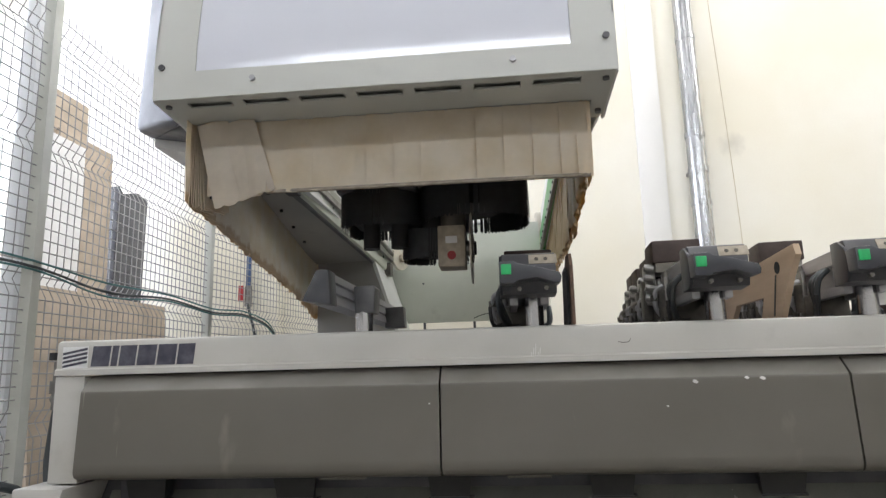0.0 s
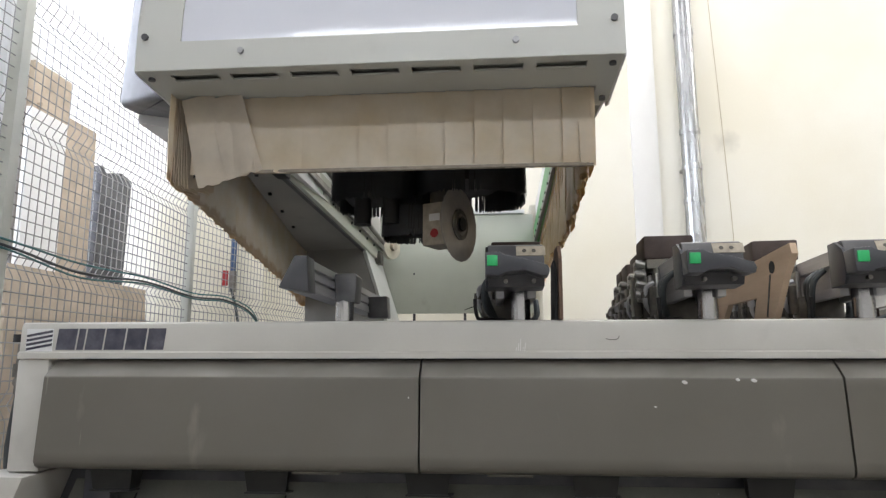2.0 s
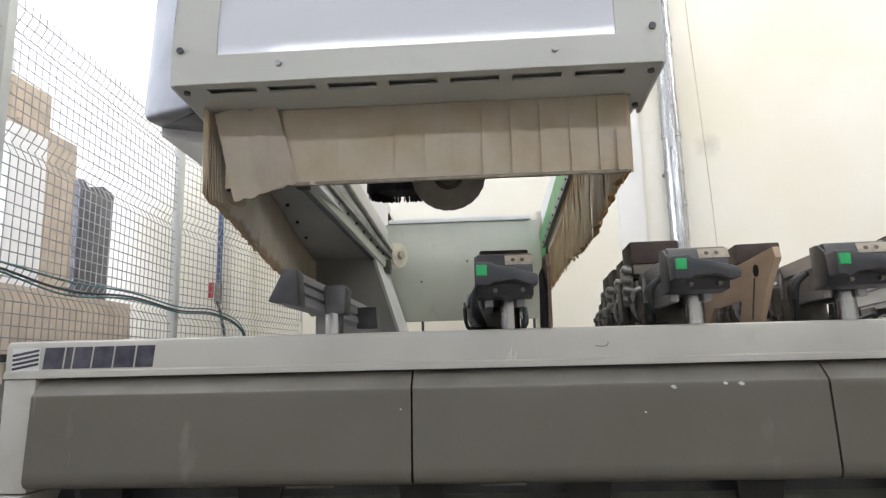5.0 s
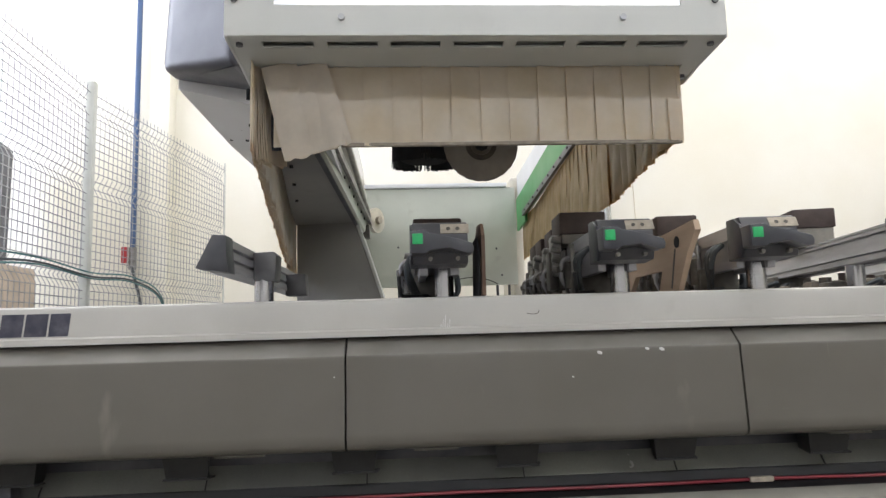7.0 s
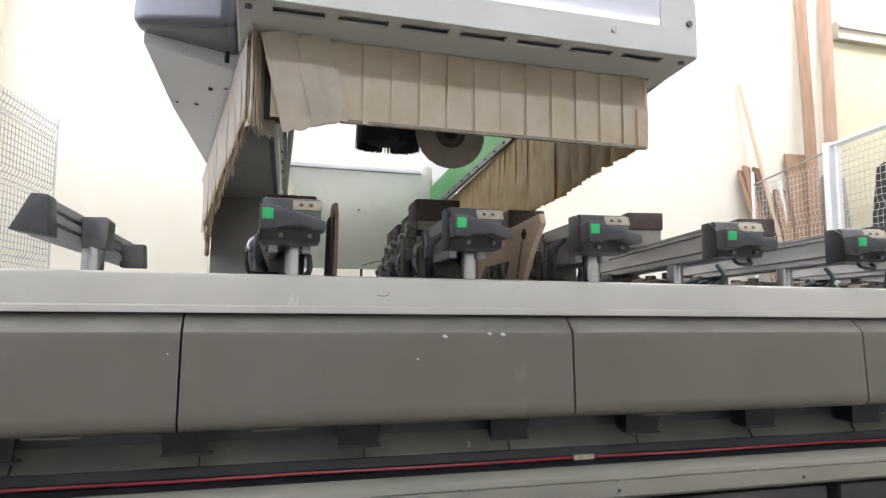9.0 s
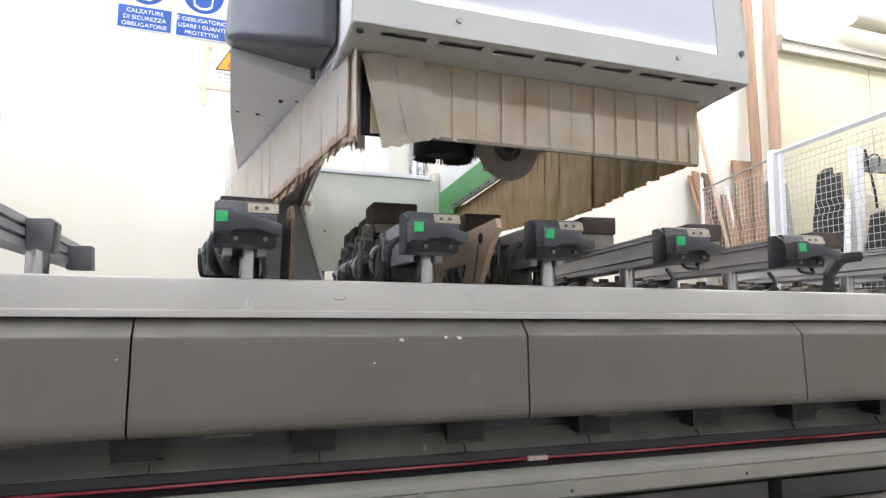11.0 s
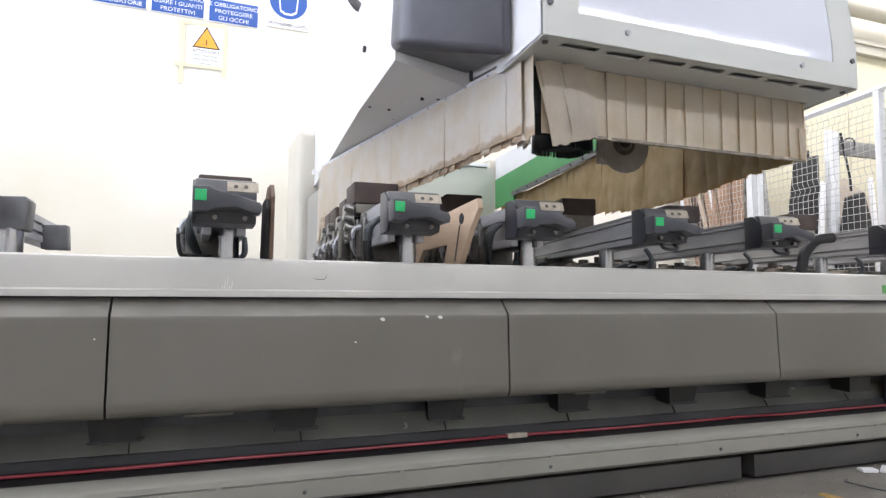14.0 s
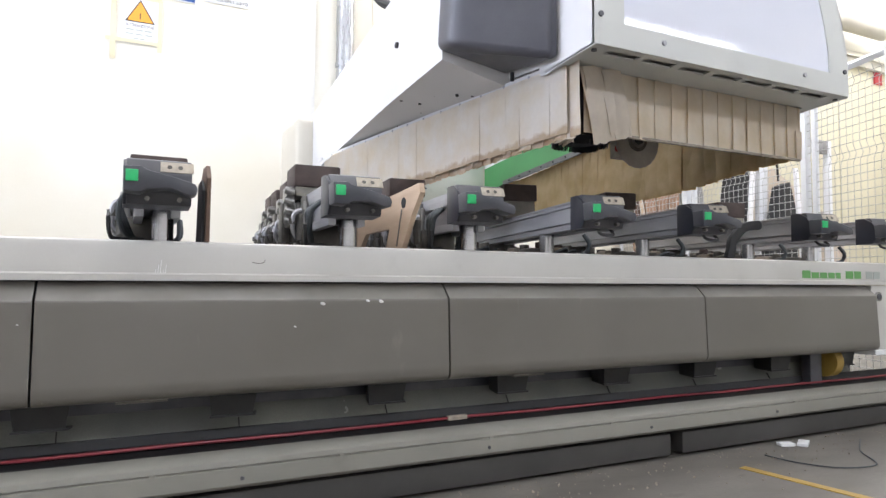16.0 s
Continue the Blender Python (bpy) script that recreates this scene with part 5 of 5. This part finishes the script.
# right part of the back wall: fascia beam and panelled wall
solid("fascia_beam", bx(B(), (6.12, 3.50, 3.67), (X1, 3.60, 3.87), 0.01), BEIGE, "beige fascia beam along the wall", "beam", "structure")
solid("fascia_lip", bx(B(), (6.12, 3.47, 3.78), (X1, 3.50, 3.82), 0.004), BEIGE, "beige lip of the fascia beam", "beam", "structure")
PANEL_WALL = mat("panelled_wall", (0.62, 0.58, 0.42), 0.8, var=0.05, scale=1.2)
for a, b in ((6.12, 7.55), (7.565, 8.8), (8.815, X1)):
    solid("wall_panel", bx(B(), (a, 3.57, 0), (b, 3.602, 3.67), 0.003), PANEL_WALL, "pale olive wall panel under the fascia beam", "wall panel", "structure")
solid("duct", cyl(B(), (7.0, 3.35, 4.15), (9.5, 3.35, 4.15), 0.12, 24), BEIGE, "beige round duct high on the wall", "duct", "structure")

# timber leaning on the back wall
def leaning(name, x, w, h, th, y0, dx, mt, label, group):
    """Stands on the floor y0 in front of the wall and leans on it; dx: sideways slant."""
    top, foot = Vector((x + dx, 3.585 - th, h)), Vector((x, y0, 0.0))
    up = (top - foot)
    q = up.to_track_quat("Z", "Y")
    solid(name, bx(B(), (-w / 2, -th / 2, 0), (w / 2, th / 2, up.length), 0.002), mt, label, "timber", group=group, m=Matrix.Translation(foot + Vector((0, 0, th * 0.2))) @ q.to_matrix().to_4x4())


G1 = "timber leaning on the wall"
leaning("timber_batten", 5.30, 0.055, 3.02, 0.03, 3.2, -0.45, PLY, "pale wooden batten leaning on the wall", G1)
leaning("timber_batten", 5.46, 0.105, 4.6, 0.04, 3.25, 0.20, TIMBER, "tall reddish-brown timber leaning on the wall", G1)
leaning("timber_batten", 5.64, 0.120, 4.6, 0.04, 3.25, 0.37, TIMBER_PINK, "tall pinkish timber leaning on the wall", G1)
for k, (x, w, h, dx, mt) in enumerate(((5.02, 0.07, 2.12, -0.20, TIMBER), (5.08, 0.12, 2.17, -0.19, TIMBER), (5.20, 0.15, 2.16, -0.18, PLY_EDGE), (5.24, 0.05, 2.0, -0.16, PLY), (5.32, 0.16, 1.95, -0.02, TIMBER), (5.50, 0.26, 2.34, 0.02, TIMBER), (5.38, 0.04, 2.05, -0.08, SIGN_WHITE), (5.92, 0.20, 2.15, 0.06, GREY_BOARD), (6.10, 0.10, 2.13, 0.0, GREY_BOARD))):
    leaning("offcut_board", x, w, h, 0.025, 3.05 + 0.04 * k, dx, mt, "brown offcut board leaning on the wall", G1)

# fence along the far end
gate = thing("end_fence", "white-framed wire mesh fence at the machine's end", "fence")
GP = [(4.65, 3.2), (4.455, 2.16), (4.23, 0.95), (4.03, 0.28), (3.78, -1.2)]
for k, (x, y) in enumerate(GP):
    w = (0.012, 0.035, 0.022, 0.03, 0.03)[k]
    part("post", bx(B(), (-w, -w, 0), (w, w, 2.02), 0.003), WHITE_FRAME, gate, m=pose(x, y, 0, 0, 0, -10))
for k, (a, b) in enumerate(zip(GP, GP[1:])):
    part("mesh_panel", wires(B(), (*a, 0), (*b, 0), 0.12, 1.95 if k else 1.9, 0.05, (1.9, 1.45, 0.95, 0.5), 0.0022, 0.022), WIRE_PALE, gate)
    if k:
        for z in (1.99, 0.1):
            part("rail", tube(B(), [(*a, z), (*b, z)], 0.024, 4), WHITE_FRAME, gate)
        d = (Vector(b) - Vector(a)).normalized() * 0.09
        part("frame_stile", bx(B(), (-0.015, -0.015, 0.1), (0.015, 0.015, 1.97), 0.002), WHITE_FRAME, gate, m=pose(a[0] + d.x, a[1] + d.y, 0, 0, 0, -10))
    else:
        part("rail", tube(B(), [(*a, 1.9), (*b, 1.96)], 0.008, 6), WIRE, gate)

# things behind the end fence
rack = thing("white_rack", "white steel rack post with hooks behind the fence", "rack", pose(5.90, 2.55, 0))
part("upright", prism(B(), [(-0.10, 0), (0.0, 0), (0.05, 1.75), (0.075, 2.27), (-0.06, 2.29)], "y", -0.03, 0.03, 0.004), WHITE_FRAME, rack)
part("upright", bx(B(), (1.02, -0.03, 0), (1.08, 0.03, 2.2), 0.004), WHITE_FRAME, rack)
part("crossbar", bx(B(), (0.06, -0.025, 2.06), (1.02, 0.025, 2.20), 0.004), GREY_BOARD, rack)
part("strap", tube(B(), curve_pts([(0.07, -0.045, 2.26), (0.10, -0.06, 2.05), (0.15, -0.06, 1.85), (0.18, -0.05, 1.70)]), 0.012, 6), BLACK, rack)
part("hook", tube(B(), curve_pts([(0.05, -0.04, 2.15), (0.10, -0.10, 2.2), (0.18, -0.10, 2.18), (0.2, -0.08, 2.1)]), 0.008), DARK, rack)
for k, (x, y, w, h, dx) in enumerate(((5.40, 2.55, 0.40, 2.02, 0.16), (5.66, 2.75, 0.28, 2.12, 0.06), (6.02, 2.45, 0.42, 1.68, 0.0))):
    bm = B()
    prism(bm, [(-w / 2, 0), (w / 2, 0), (w / 2 + dx * 0.4, h * 0.8), (w * 0.25 + dx, h), (-w * 0.1 + dx, h * 0.97), (-w / 2 + dx * 0.5, h * 0.6)], "y", -0.05, 0.05, 0.01)
    solid("black_sheet", bm, BLACK, "black rubber sheet hanging behind the fence", "rubber sheet", group="rubber sheets", m=pose(x, y, 0.0))
solid("white_batten", bx(B(), (-0.03, -0.01, 0), (0.03, 0.01, 1.75), 0.002), SIGN_WHITE, "narrow white batten leaning behind the fence", "batten", m=pose(5.42, 2.42, 0.002, 0, 6, 0))
solid("white_batten", bx(B(), (-0.03, -0.01, 0), (0.03, 0.01, 1.8), 0.002), SIGN_WHITE, "narrow white batten leaning behind the fence", "batten", m=pose(6.22, 2.30, 0.004, 0, -5, 0))
solid("brown_sheet", prism(B(), [(-0.9, 0), (0.9, 0), (0.7, 1.35), (-0.35, 1.95), (-0.75, 1.80)], "y", -0.012, 0.012), BOARD, "large brown sheet leaning behind the fence", "board", m=pose(6.95, 2.75, 0.003, -6, 0, 0))
solid("extinguisher_sign", bx(B(), (9.62, 3.55, 3.50), (9.80, 3.568, 3.80), 0.003), RED_PAINT, "red fire extinguisher sign on the wall", "sign")

# ---- floor ----
solid("floor_line", bx(B(), (-0.018, -4.0, 0.0), (0.018, 0.0, 0.003)), YELLOW, "worn yellow line painted on the floor", "floor marking", "structure", m=pose(2.19, -0.17, 0, 0, 0, 9))
solid("floor_cable", tube(B(), curve_pts([(2.40, -0.10, 0.004), (2.42, -0.22, 0.004), (2.50, -0.33, 0.004), (2.66, -0.36, 0.004), (2.80, -0.22, 0.004), (3.0, -0.1, 0.004)]), 0.0025), CABLE, "thin dark cable lying on the floor", "cable")
for k, (x, y, a, w) in enumerate(((2.70, -0.05, 30, 0.09), (2.62, -0.03, -20, 0.06))):
    solid("paper_scrap", bx(B(), (-w / 2, -0.02, 0.0), (w / 2, 0.02, 0.012), 0.003), SIGN_WHITE, "white scrap lying on the dusty floor", "scrap", group="scraps", m=pose(x, y, 0.001, 0, 0, a))
bm = B()
rr = random.Random(9)
for k in range(420):
    x, y, r0 = rr.uniform(0.0, 4.2), -abs(rr.gauss(0, 0.16)) + 0.02, rr.uniform(0.0012, 0.005)
    bmesh.ops.create_icosphere(bm, subdivisions=1, radius=r0, matrix=pose(x, y, r0 * 0.3, rr.uniform(0, 90), rr.uniform(0, 90), 0) @ Matrix.Diagonal((1, rr.uniform(0.4, 1.6), 0.5, 1)))
solid("shavings", bm, DUST, "scattered wood chips and dust along the plinth", "wood chips", "stuff")


# ---- motion ----
GANTRY_X = [(0, 0.000), (0.5, 0.002), (1, -0.000), (1.5, -0.000), (2, 0.025), (2.5, 0.085), (3, 0.118), (3.5, 0.121), (4, 0.117), (6.5, 0.383), (7, 0.486), (7.5, 0.574), (8, 0.667), (8.5, 0.761), (9, 0.857), (9.5, 0.948), (10, 1.042), (12.5, 1.529), (13, 1.629), (13.5, 1.722), (14, 1.823), (14.5, 1.917), (15, 2.016), (15.5, 2.109), (16, 2.210)]


def motions():
    walk(gantry, [(t, pose(x, 0, 0)) for t, x in GANTRY_X])
    up = [(0, 1.27), (1.7, 1.27), (1.9, 1.29), (2.0, 1.31), (2.1, 1.34), (2.2, 1.38), (2.3, 1.43), (2.4, 1.48), (2.6, 1.55), (2.8, 1.58), (3.0, 1.60), (16, 1.60)]
    walk(head, [(t, pose(0, 0, z)) for t, z in up])
    swing = [(0, 0.025, 1.055, 0), (1.6, 0.025, 1.055, -2), (1.8, 0.02, 1.065, -8), (2.0, 0.01, 1.095, -25), (2.1, 0.0, 1.115, -35), (2.3, -0.02, 1.17, -55), (2.5, -0.04, 1.215, -72),
             (2.7, -0.06, 1.25, -85), (2.8, -0.065, 1.265, -89), (3.0, -0.07, 1.29, -89), (4.2, -0.062, 1.298, -89), (6.5, -0.060, 1.274, -89), (16, -0.060, 1.274, -89)]
    walk(dust_brush, [(t, pose(x - 0.075 - 0.105 * (-a / 89), 0.46, z + 0.022)) for t, x, z, a in swing])
    walk(saw, [(t, pose(x, 0.36, z, 0, 0, a)) for t, x, z, a in swing])


motions()
